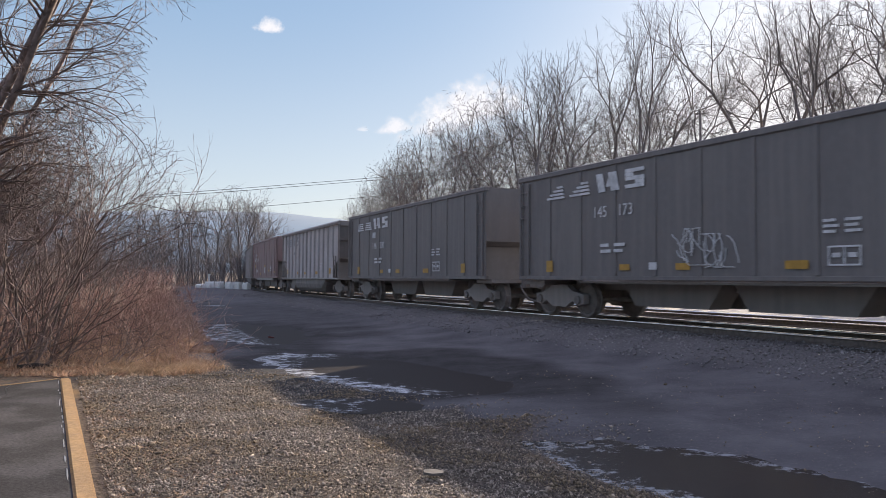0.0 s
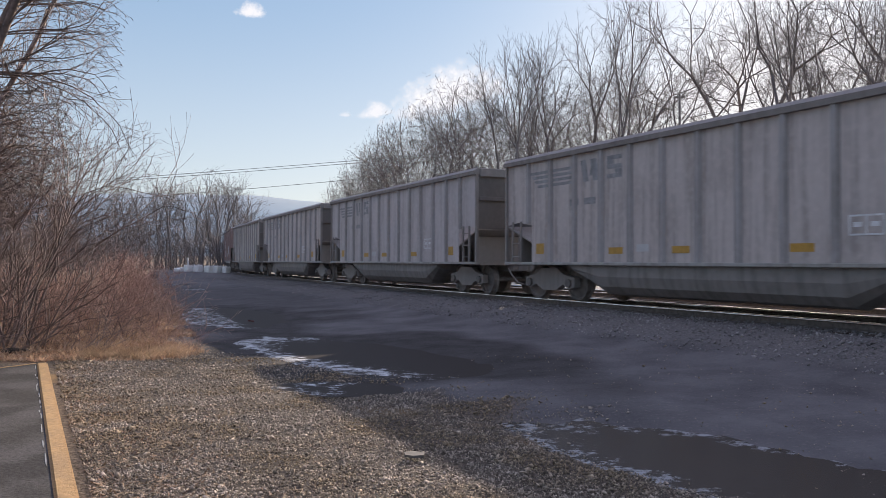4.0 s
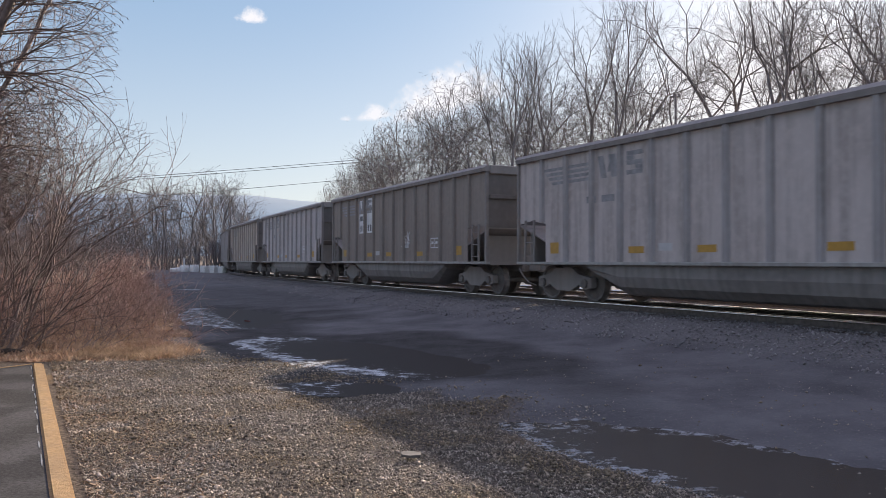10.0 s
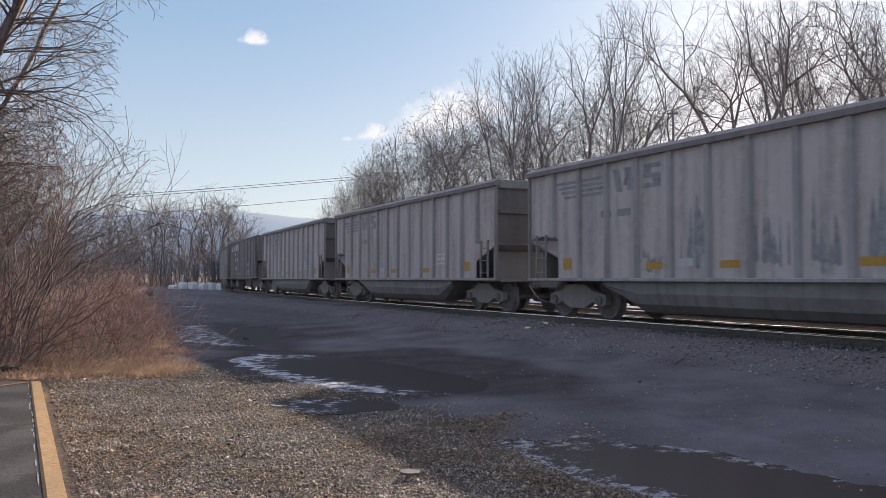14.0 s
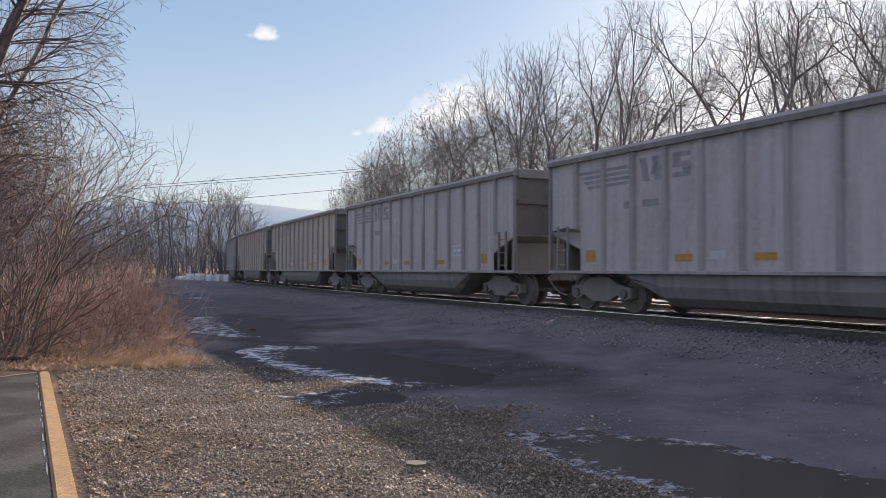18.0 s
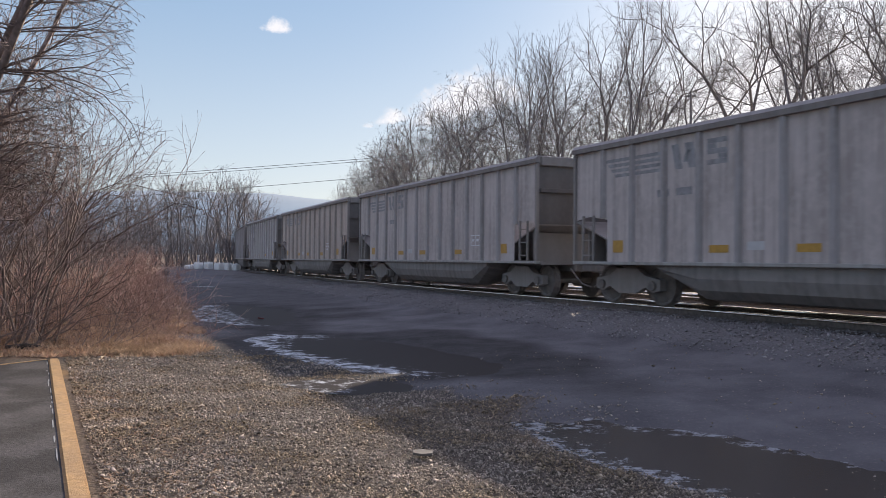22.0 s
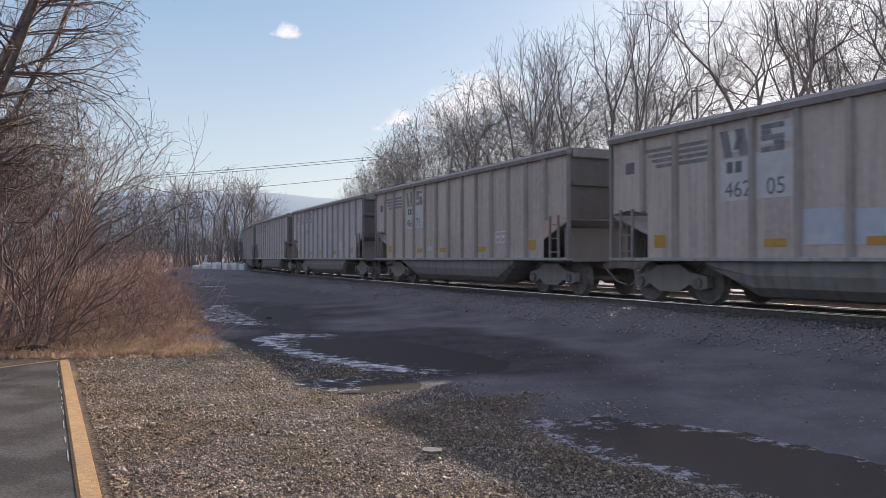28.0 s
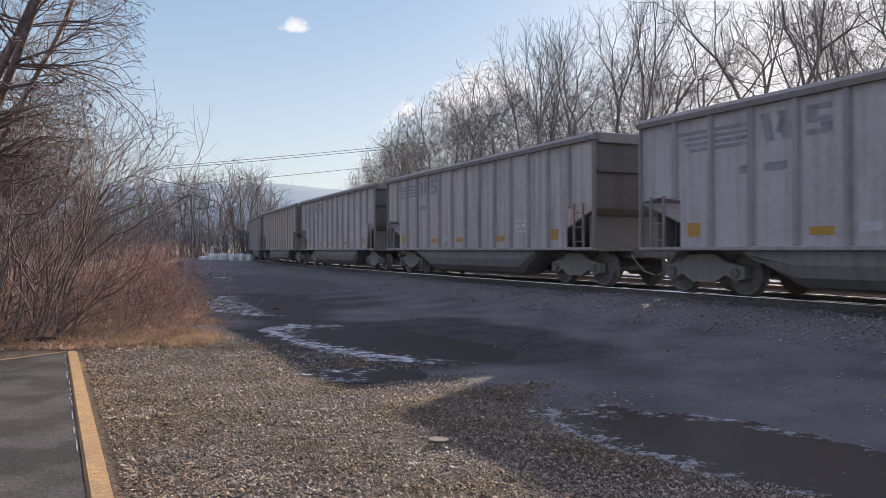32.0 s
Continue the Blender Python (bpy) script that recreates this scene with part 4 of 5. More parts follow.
def rounded(segs, low, height, radius, seed):
    """Cut the twigs that stand out of an egg-shaped crown between low and height."""
    mid, half, rng = (low + height) / 2, (height - low) / 2, random.Random(seed)

    def inside(v):
        return (v.x ** 2 + v.y ** 2) / radius ** 2 + (max(0.0, v.z - mid) / half) ** 2 < rng.uniform(0.8, 1.12)
    return [(a, b, max(ra, 0.0075), max(rb, 0.006)) for a, b, ra, rb in segs if inside(b)]


def tree_segs(seed, height, r, stems=1, lean=0.06, clear=0.3, open_deg=34, up=0.03, least=0.0044, wander=0.08, decay=0.83, shoots=1.15, radius=None):
    """A tree of about that height: bare bole for the clear share, then a forking crown."""
    rng, segs = random.Random(seed), []
    for i in range(stems):
        az = 6.283 * (i + rng.random()) / stems
        tilt = lean * rng.uniform(0.5, 1.0) * (1.0 if stems == 1 else 1.8)
        way = Vector((math.cos(az) * tilt, math.sin(az) * tilt, 1)).normalized()
        p = Vector((0, 0, -0.3)) if stems == 1 else Vector((math.cos(az) * r * 1.2, math.sin(az) * r * 1.2, -0.3))
        bole = height * clear * rng.uniform(0.85, 1.1)
        segs.append((p, p + way * 0.5, r * 1.35, r * 1.05))
        p = p + way * 0.5
        for j in range(3):
            way = (way + Vector((rng.gauss(0, 0.05), rng.gauss(0, 0.05), 0.02))).normalized()
            q = p + way * (bole / 3)
            segs.append((p, q, r * (1.05 - 0.07 * j), r * (0.98 - 0.07 * j)))
            p = q
        fork(rng, segs, p, way, r * 0.84, height * 0.155, least, decay, wander, up, open_deg, shoots, 1)
    return to_height(segs, height, radius)


def shrub_segs(seed, height, stems=7, r=0.035, spread_lean=0.6, least=0.004, aim=None, wander=0.16, up=0.05, open_deg=40, shoots=1.0, decay=0.83, apart=False):
    rng, segs, each = random.Random(seed), [], []
    for i in range(stems):
        az = 6.283 * (i + rng.random()) / stems
        if aim is not None:
            az = aim + rng.gauss(0, 0.7)
        tilt = spread_lean * rng.uniform(0.2, 1.0)
        way = Vector((math.cos(az) * tilt, math.sin(az) * tilt, 1)).normalized()
        foot = Vector((rng.gauss(0, 0.2), rng.gauss(0, 0.2), -0.1))
        segs = [] if apart else segs
        each.append(segs)
        fork(rng, segs, foot, way, r * rng.uniform(0.55, 1.0), height * 0.235 * rng.uniform(0.8, 1.1), least, decay, wander, up, open_deg, shoots, 0)
    if not apart:
        return to_height(segs, height)
    k = height / float(np.percentile([q[1].z for stem in each for q in stem], 99))
    return [[(a * k, b * k, ra, rb) for a, b, ra, rb in stem] for stem in each]


def make_tree(name, label, segs, split, m, group="", category="tree", bark=None, twig_mat=None):
    """A thing with its trunk or stems, thicker than split, and its crown of thin branches."""
    tree = thing(name, m, label, category, group)
    stems = segs if isinstance(segs[0], list) else [segs]
    sets = [("trunk" if len(stems) == 1 else "stem", [s for s in stem if s[2] >= split], bark or M_BARK) for stem in stems]
    for nm, some, mat in sets + [("crown", [s for stem in stems for s in stem if s[2] < split], twig_mat or M_TWIG)]:
        ob = new(nm, segs_mesh(nm, some, mat))
        ob.parent = tree
    return tree


def ground_z(x, y):
    return float(ground_height([x], [y])[0])


def plant(proto, x, y, turn, sc, first_use):
    """Place the prototype itself the first time, a copy afterwards."""
    m = pose(x, y, ground_z(x, y), 0, 0, turn)
    if first_use:
        proto.matrix_basis = m @ Matrix.Scale(sc, 4)
        return proto
    t = copy_thing(proto, m)
    t.matrix_basis = m @ Matrix.Scale(sc, 4)
    return t


def scatter_trees(protos, spots):
    used = set()
    for x, y, kind, sc, turn in spots:
        plant(protos[kind], x, y, turn, sc, kind not in used)
        used.add(kind)


def woods_behind_railway():
    label = "tall bare winter tree with grey-brown bark behind the railway"
    g = "bare trees behind the railway"
    kinds = [tree_segs(21, 15, 0.11, 1, 0.03, 0.42, 30, 0.03, 0.0044, shoots=1.5, radius=2.8),          # slender and narrow
             rounded(tree_segs(22, 14.4, 0.13, 1, 0.05, 0.16, 44, 0.02, 0.0042, shoots=1.7, radius=5.6), 2.0, 13, 5.2, 1),    # wide round crown
             tree_segs(23, 15, 0.12, 2, 0.08, 0.18, 31, 0.04, 0.004, shoots=1.5, radius=4.4),         # upswept
             tree_segs(24, 15, 0.135, 2, 0.07, 0.30, 38, 0.025, wander=0.08, shoots=1.2, radius=5.6),   # twin boles
             tree_segs(25, 15, 0.165, 1, 0.06, 0.30, 42, 0.02, wander=0.08, shoots=1.2, radius=5.6),    # stout bole
             rounded(tree_segs(26, 12.6, 0.085, 3, 0.11, 0.06, 46, 0.02, 0.0042, shoots=1.8, radius=4.8), 0.0, 11, 4.4, 2),     # bushy
             tree_segs(27, 14, 0.105, 1, 0.26, 0.28, 42, 0.04, wander=0.10, shoots=1.3, radius=5.2)]    # leaning
    tops = (15, 13, 15, 15, 15, 11, 14)
    protos = [make_tree("tree", label, k, 0.022, Matrix.Identity(4), g) for k in kinds]
    # bearing (right per metre ahead), distance ahead, kind, height of the top per metre ahead, turn
    row = [(0.064, 52, 0, 0.260, 0), (0.078, 50, 0, 0.298, 150), (-0.012, 56, 1, 0.232, 20), (0.022, 60, 5, 0.228, 75), (0.043, 60, 1, 0.218, 190),
           (0.108, 56, 2, 0.284, 60), (0.128, 58, 0, 0.294, 250), (0.150, 60, 1, 0.275, 130), (0.192, 60, 2, 0.352, 200), (0.176, 64, 0, 0.332, 90), (0.218, 66, 5, 0.25, 310),
           (0.268, 60, 6, 0.325, 170), (0.246, 66, 1, 0.30, 40), (0.343, 76, 3, 0.362, 80), (0.392, 72, 4, 0.366, 200), (0.430, 64, 0, 0.37, 15),
           (0.452, 72, 0, 0.35, 300), (0.497, 64, 2, 0.375, 290), (0.55, 76, 3, 0.37, 120), (0.523, 66, 0, 0.37, 180), (0.41, 78, 0, 0.34, 260), (0.585, 60, 3, 0.38, 30), (0.63, 60, 2, 0.38, 5),
           (-0.046, 64, 5, 0.188, 60), (-0.066, 68, 1, 0.170, 200), (-0.088, 72, 5, 0.152, 20), (-0.107, 78, 5, 0.130, 330), (-0.096, 84, 5, 0.142, 30), (-0.06, 76, 5, 0.168, 100), (-0.118, 88, 5, 0.116, 210), (-0.125, 84, 5, 0.108, 140), (-0.136, 94, 5, 0.095, 250),
           (-0.028, 72, 5, 0.20, 300), (-0.075, 80, 1, 0.158, 120), (0.005, 68, 5, 0.19, 15), (0.09, 70, 5, 0.20, 275), (0.135, 70, 1, 0.22, 185), (0.06, 74, 1, 0.20, 230), (0.165, 72, 5, 0.21, 95), (0.205, 70, 1, 0.24, 345)]
    scatter_trees(protos, [(b * d, float(d), k, (1.6 + e * d) / tops[k], t) for b, d, k, e, t in row])
    # scrub under the trees
    rng = random.Random(5)
    scrub = [make_tree("shrub", "bare grey-brown thicket under the trees behind the railway", shrub_segs(31 + i, 4.5, 6, 0.035, 0.7, 0.006, apart=True), 0.016, Matrix.Identity(4), "thicket behind the railway", "shrub") for i in range(3)]
    spots = []
    for i in range(26):
        b = (-0.17 + 0.3 * i / 15 if i < 16 else 0.14 + 0.045 * (i - 16)) + rng.uniform(-0.01, 0.01)
        d = (72 if b > 0.1 else 40 - (b - 0.1) * 150) + rng.uniform(0, 14)
        spots.append((b * d, d, rng.randrange(3), rng.uniform(0.9, 1.4), rng.uniform(0, 360)))
    scatter_trees(scrub, spots)


woods_behind_railway()


def lane_side_brush():
    """Shrubs and trees along the left of the lane, the nearest ones reaching over the pad."""
    dark = material("shrub_bark", (0.18, 0.142, 0.13), 0.9, var=0.4, scale=8, second=(0.27, 0.21, 0.19), mix_scale=1.5)
    red = material("reddish_twig", (0.145, 0.104, 0.096), 0.8, var=0.4, scale=3, second=(0.26, 0.188, 0.172), mix_scale=0.8)
    let_light_through(red, 0.15)
    pink = material("bramble_twig", (0.42, 0.265, 0.225), 0.75, var=0.4, scale=3, second=(0.56, 0.41, 0.35), mix_scale=0.8)
    let_light_through(pink, 0.4)
    g = "shrubs beside the lane"
    near = make_tree("shrub", "large bare many-stemmed shrub with arching reddish twigs beside the asphalt", shrub_segs(41, 5.4, 8, 0.031, 0.72, 0.0034, aim=-0.1, wander=0.13, up=0.06, open_deg=38, shoots=1.3, apart=True), 0.012, Matrix.Identity(4), g, "shrub", dark, red)
    tall = make_tree("shrub", "tall bare shrub with upright reddish twigs beside the lane", shrub_segs(42, 5.4, 5, 0.031, 0.5, 0.0038, wander=0.13, up=0.05, open_deg=38, shoots=1.3, apart=True), 0.012, Matrix.Identity(4), g, "shrub", dark, red)
    low = make_tree("shrub", "low tangled reddish bramble bush beside the lane", shrub_segs(43, 1.7, 18, 0.013, 1.2, 0.0040, wander=0.2, up=0.03, open_deg=46, shoots=1.2, apart=True), 0.009, Matrix.Identity(4), g, "shrub", red, pink)
    sprawl = make_tree("shrub", "low sprawling shrub with long arching bare limbs", shrub_segs(44, 2.0, 6, 0.026, 2.6, 0.0036, aim=0.0, wander=0.12, up=0.05, open_deg=36, shoots=1.2, apart=True), 0.010, Matrix.Identity(4), g, "shrub", dark, red)
    spots = [(-8.0, 14.0, 3, 1.0, -8), (-6.5, 13.7, 3, 0.62, 20), (-9.0, 13.4, 3, 1.15, 15), (-7.9, 14.1, 0, 0.98, 0), (-8.7, 14.9, 0, 1.06, 30), (-9.6, 14.0, 1, 1.08, 60), (-8.9, 13.2, 1, 0.98, 150), (-10.4, 13.2, 1, 1.1, 260), (-8.2, 15.4, 1, 0.92, 20), (-9.5, 13.6, 0, 1.0, 12), (-9.3, 16.6, 1, 0.95, 100), (-11.6, 13.6, 1, 1.15, 330), (-12.4, 15.8, 1, 1.2, 75), (-11.2, 17.4, 1, 1.15, 215), (-11.4, 21.3, 0, 0.8, -15), (-10.4, 16.4, 1, 0.95, 40), (-10.8, 14.8, 1, 1.0, 200), (-10.3, 18.4, 1, 0.85, 300), (-12.0, 19.0, 1, 1.0, 120),
             (-9.0, 15.2, 2, 0.9, 75), (-10.1, 17.0, 2, 1.0, 310), (-11.5, 16.2, 2, 1.0, 140), (-10.8, 19.6, 2, 1.1, 20), (-12.6, 18.2, 2, 1.15, 230), (-13.2, 20.8, 2, 1.2, 95), (-11.4, 22.6, 2, 1.1, 180), (-9.9, 14.6, 2, 0.85, 350), (-14.6, 22.4, 2, 1.2, 60), (-4.8, 14.4, 2, 0.36, 160), (-5.2, 14.0, 2, 0.3, 220), (-5.9, 15.4, 2, 0.5, 200), (-6.7, 15.4, 2, 0.7, 300), (-7.6, 15.2, 2, 0.8, 30), (-6.4, 16.6, 2, 0.75, 250), (-7.4, 16.8, 2, 0.9, 95), (-8.4, 16.2, 2, 0.9, 160), (-7.2, 18.2, 2, 0.85, 20), (-8.3, 18.4, 2, 1.0, 280), (-7.9, 19.8, 2, 0.9, 210), (-9.3, 20.4, 2, 1.1, 150), (-8.6, 21.8, 2, 0.85, 45), (-9.6, 23.4, 2, 0.95, 320), (-11.0, 24.5, 2, 1.1, 200), (-10.6, 26.4, 2, 0.95, 70),
             (-12.5, 23.5, 1, 0.75, 250), (-14.5, 24.5, 1, 0.9, 20), (-15.0, 29.0, 1, 0.7, 320), (-12.0, 28.6, 2, 1.0, 60), (-13.0, 31.5, 2, 1.1, 170), (-17.5, 32.0, 1, 0.9, 90),
             (-14.5, 34.5, 2, 1.1, 120), (-15.6, 37.6, 2, 1.1, 15), (-18.5, 38.0, 1, 0.6, 230), (-21.5, 41.0, 1, 0.75, 10), (-17.6, 43.0, 2, 1.2, 300), (-22.0, 48.0, 1, 0.6, 170), (-20.0, 48.8, 2, 1.2, 240), (-21.8, 53.5, 2, 1.3, 30),
             (-26.5, 58.0, 1, 0.55, 260), (-25.6, 63.0, 2, 1.3, 330), (-30.5, 68.0, 1, 0.55, 200), (-30.0, 72.0, 2, 1.5, 75)]
    scatter_trees([near, tall, low, sprawl], spots)
    # leaning trees at the corner: limbs reach level over the shrubs and droop at their tips
    rng, limbs, tips = random.Random(52), [], []
    p, d, r = Vector((0, 0, -0.2)), Vector((0.50, 0.03, 1)).normalized(), 0.10
    for j in range(10):
        d = (d + Vector((rng.gauss(0.0, 0.04), rng.gauss(0, 0.05), 0))).normalized()
        q = p + d * 0.8
        limbs.append((p, q, r, r * 0.93))
        p, r = q, r * 0.93
        for k in range(4 if j > 2 else 0):
            az = rng.gauss(-0.2, 1.1)
            way = Vector((math.cos(az), math.sin(az), rng.uniform(0.1, 0.7))).normalized()
            fork(rng, limbs, p - d * rng.uniform(0, 0.8), way, r * rng.uniform(0.28, 0.42), rng.uniform(0.55, 0.8), 0.004, 0.84, 0.13, -0.025, 36, 1.4, 1, tips)
    fork(rng, limbs, p, d, r, 0.9, 0.004, 0.84, 0.13, -0.01, 36, 1.4, 1, tips)
    for p, d in tips[::5]:
        limbs.append((p, p + Vector((d.x * 0.02, d.y * 0.02, -0.035)), 0.007, 0.006))
    leaning = make_tree("tree", "leaning bare tree with dark limbs reaching over the shrubs", limbs, 0.03, pose(-10.05, 12.5, 0), "leaning trees beside the lane", "tree", dark, dark)
    copy_thing(leaning, pose(-12.6, 14.6, 0, 0, 0, 25) @ Matrix.Scale(1.05, 4))
    copy_thing(leaning, pose(-10.9, 13.4, 0, 0, 0, -22) @ Matrix.Scale(0.98, 4))
    copy_thing(leaning, pose(-11.4, 15.0, 0, 0, 0, 8) @ Matrix.Scale(0.9, 4))
    copy_thing(leaning, pose(-9.75, 12.9, 0, 0, 0, -10))
    rng = random.Random(9)
    label = "bare winter tree among brush on the far side of the lane"
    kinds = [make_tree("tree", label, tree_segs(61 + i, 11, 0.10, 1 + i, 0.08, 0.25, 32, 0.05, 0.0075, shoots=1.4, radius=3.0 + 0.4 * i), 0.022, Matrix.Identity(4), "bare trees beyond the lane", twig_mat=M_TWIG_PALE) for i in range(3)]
    spots = [(-32.5, 92, 0, 1.15, 0), (-28.0, 96, 1, 1.1, 70), (-35.5, 98, 2, 1.05, 140), (-26.5, 102, 2, 0.8, 210), (-38.5, 90, 1, 1.0, 280), (-30.5, 105, 0, 1.1, 30), (-42.0, 100, 0, 0.95, 110),
             (-46.0, 92, 2, 0.95, 200), (-34.0, 82, 0, 0.75, 220), (-24.0, 48, 0, 0.55, 90), (-29.0, 60, 1, 0.55, 10), (-19.5, 32, 0, 0.65, 180), (-17.0, 26, 1, 0.65, 60), (-22.5, 40, 2, 0.6, 240)]
    for i in range(20):
        y = rng.uniform(104, 135)
        spots.append((-(0.225 + 0.018 * i) * y, y, rng.randrange(3), rng.uniform(0.7, 1.0), rng.uniform(0, 360)))
    for i in range(14):
        y = rng.uniform(92, 118)
        spots.append((-(0.27 + 0.011 * i) * y, y, rng.randrange(3), rng.uniform(1.0, 1.3), rng.uniform(0, 360)))
    scatter_trees(kinds, spots)
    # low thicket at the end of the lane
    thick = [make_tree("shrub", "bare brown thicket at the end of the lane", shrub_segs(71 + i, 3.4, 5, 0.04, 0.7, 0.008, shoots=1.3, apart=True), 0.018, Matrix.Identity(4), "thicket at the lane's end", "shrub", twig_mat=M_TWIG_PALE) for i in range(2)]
    spots = []
    for i in range(44):
        y = rng.uniform(80, 95)
        spots.append((-(0.232 + 0.0062 * i) * y - 1.5, y, i % 2, rng.uniform(0.9, 1.5), rng.uniform(0, 360)))
    for i in range(44):
        y = rng.uniform(96, 116)
        spots.append((-(0.22 + 0.0075 * i) * y, y, i % 2, rng.uniform(1.5, 2.4), rng.uniform(0, 360)))
    for i in range(16):
        y = rng.uniform(44, 76)
        spots.append((-(0.42 + 0.012 * i) * y, y, i % 2, rng.uniform(0.7, 1.1), rng.uniform(0, 360)))
    scatter_trees(thick, spots)


lane_side_brush()


# ---- loose stone, straw, litter ----
def stone_field(name, label, spots, sizes, seed, mat):
    """Many small angular stones in one mesh: squashed, turned octahedra with uneven corners."""
    rng = np.random.default_rng(seed)
    n = len(spots)
    base = np.array([(1, 0, 0), (-1, 0, 0), (0, 1, 0), (0, -1, 0), (0, 0, 1), (0, 0, -1)], float)
    tri = np.array([(0, 2, 4), (2, 1, 4), (1, 3, 4), (3, 0, 4), (2, 0, 5), (1, 2, 5), (3, 1, 5), (0, 3, 5)])
    v = base[None] + rng.normal(0, 0.36, (n, 6, 3))
    v *= (sizes[:, None, None] * rng.uniform(0.6, 1.3, (n, 1, 3)) * np.array([1, 1, 0.75]))
    a = rng.uniform(0, 6.28, n)
    b = rng.normal(0, 0.35, n)
    c, s = np.cos(a)[:, None], np.sin(a)[:, None]
    x, y = v[:, :, 0] * c - v[:, :, 1] * s, v[:, :, 0] * s + v[:, :, 1] * c
    z = v[:, :, 2] + x * np.sin(b)[:, None]
    pts = np.stack([x + spots[:, 0:1], y + spots[:, 1:2], z + spots[:, 2:3] + sizes[:, None] * 0.25], 2).reshape(-1, 3)
    faces = (tri[None] + (np.arange(n) * 6)[:, None, None]).reshape(-1, 3)
    me = bpy.data.meshes.new(name)
    me.vertices.add(len(pts))
    me.vertices.foreach_set("co", pts.astype(np.float32).ravel())
    me.loops.add(len(faces) * 3)
    me.loops.foreach_set("vertex_index", faces.astype(np.int32).ravel())
    me.polygons.add(len(faces))
    me.polygons.foreach_set("loop_start", np.arange(0, len(faces) * 3, 3, dtype=np.int32))
    me.update(calc_edges=True)
    me.materials.append(mat)
    return tagged(new(name, me), label, "gravel", kind="stuff")


def gravel():
    rng = np.random.default_rng(3)
    n = 175000
    # denser near the pad
    y = 4.6 + 9.2 * rng.random(n) ** 1.2
    x = rng.uniform(-0.66, 0.75, n) * y + rng.uniform(-0.4, 0.4, n)
    kerb_x = -6.05 + (11.55 - y) * (5.75 / 10.6) + 0.26
    keep = (rng.random(n) < gravel_mask(x, y) ** 1.5 + 0.012) & (x > kerb_x) & (rng.random(n) > grass_mask(x, y))
    x, y = x[keep], y[keep]
    z = ground_height(x, y) + ground_grain(x, y) + 0.008
    size = np.clip(rng.lognormal(-4.85, 0.42, len(x)) * (0.82 + 0.035 * (y - 4.6)), 0.004, 0.034)
    stone_field("gravel", "loose grey crushed stone covering the yard", np.stack([x, y, z], 1), size, 4, M_GRAVEL_STONE)
    n = 14000
    s = -15 + 55 * rng.random(n) ** 1.2
    off = -0.85 - 3.0 * rng.random(n) ** 1.5
    px, py, th = (np.interp(s, LINE[:, 0], LINE[:, i]) for i in (1, 2, 3))
    x, y = px + off * np.cos(th), py + off * np.sin(th)
    z = ground_height(x, y)
    stone_field("track_ballast", "dusty ballast stones on the track bed's shoulder, lifted for lens glare", np.stack([x, y, z], 1), np.clip(rng.lognormal(-3.85, 0.3, n), 0.01, 0.04), 6, M_BALLAST)


let_light_through(M_BAG, 0.3)
# stone tones raised to hold the lens glare along the track
M_BALLAST = material("ballast_stone", (0.25, 0.232, 0.228), 0.95, var=0.35, scale=20, island=True, second=(0.18, 0.168, 0.167), mix_scale=1)
gravel()


def blades(name, label, category, feet, height, width, lean, seed, mat, joints=2):
    """Thin bent stalks in one mesh."""
    rng = np.random.default_rng(seed)
    n = len(feet)
    az = rng.uniform(0, 6.28, n)
    h = height * rng.uniform(0.45, 1.15, n)
    w = width * rng.uniform(0.6, 1.3, n)
    ln = lean * rng.uniform(0.2, 1.3, n)
    face = rng.uniform(0, 6.28, n)
    rows = []
    for j in range(joints + 1):
        f = j / joints
        cx = feet[:, 0] + np.cos(az) * h * ln * f ** 1.7
        cy = feet[:, 1] + np.sin(az) * h * ln * f ** 1.7
        cz = feet[:, 2] + h * (f - 0.3 * ln * f * f) - 0.02
        k = w * (1 - 0.8 * f)
        rows.append(np.stack([cx - np.cos(face) * k, cy - np.sin(face) * k, cz], 1))
        rows.append(np.stack([cx + np.cos(face) * k, cy + np.sin(face) * k, cz], 1))
    per = 2 * (joints + 1)
    pts = np.stack(rows, 1).reshape(-1, 3)
    q = np.array([(2 * j, 2 * j + 1, 2 * j + 3, 2 * j + 2) for j in range(joints)])
    faces = (q[None] + (np.arange(n) * per)[:, None, None]).reshape(-1, 4)
    me = bpy.data.meshes.new(name)
    me.from_pydata(pts.tolist(), [], faces.tolist())
    me.materials.append(mat)
    return tagged(new(name, me), label, category, kind="stuff")


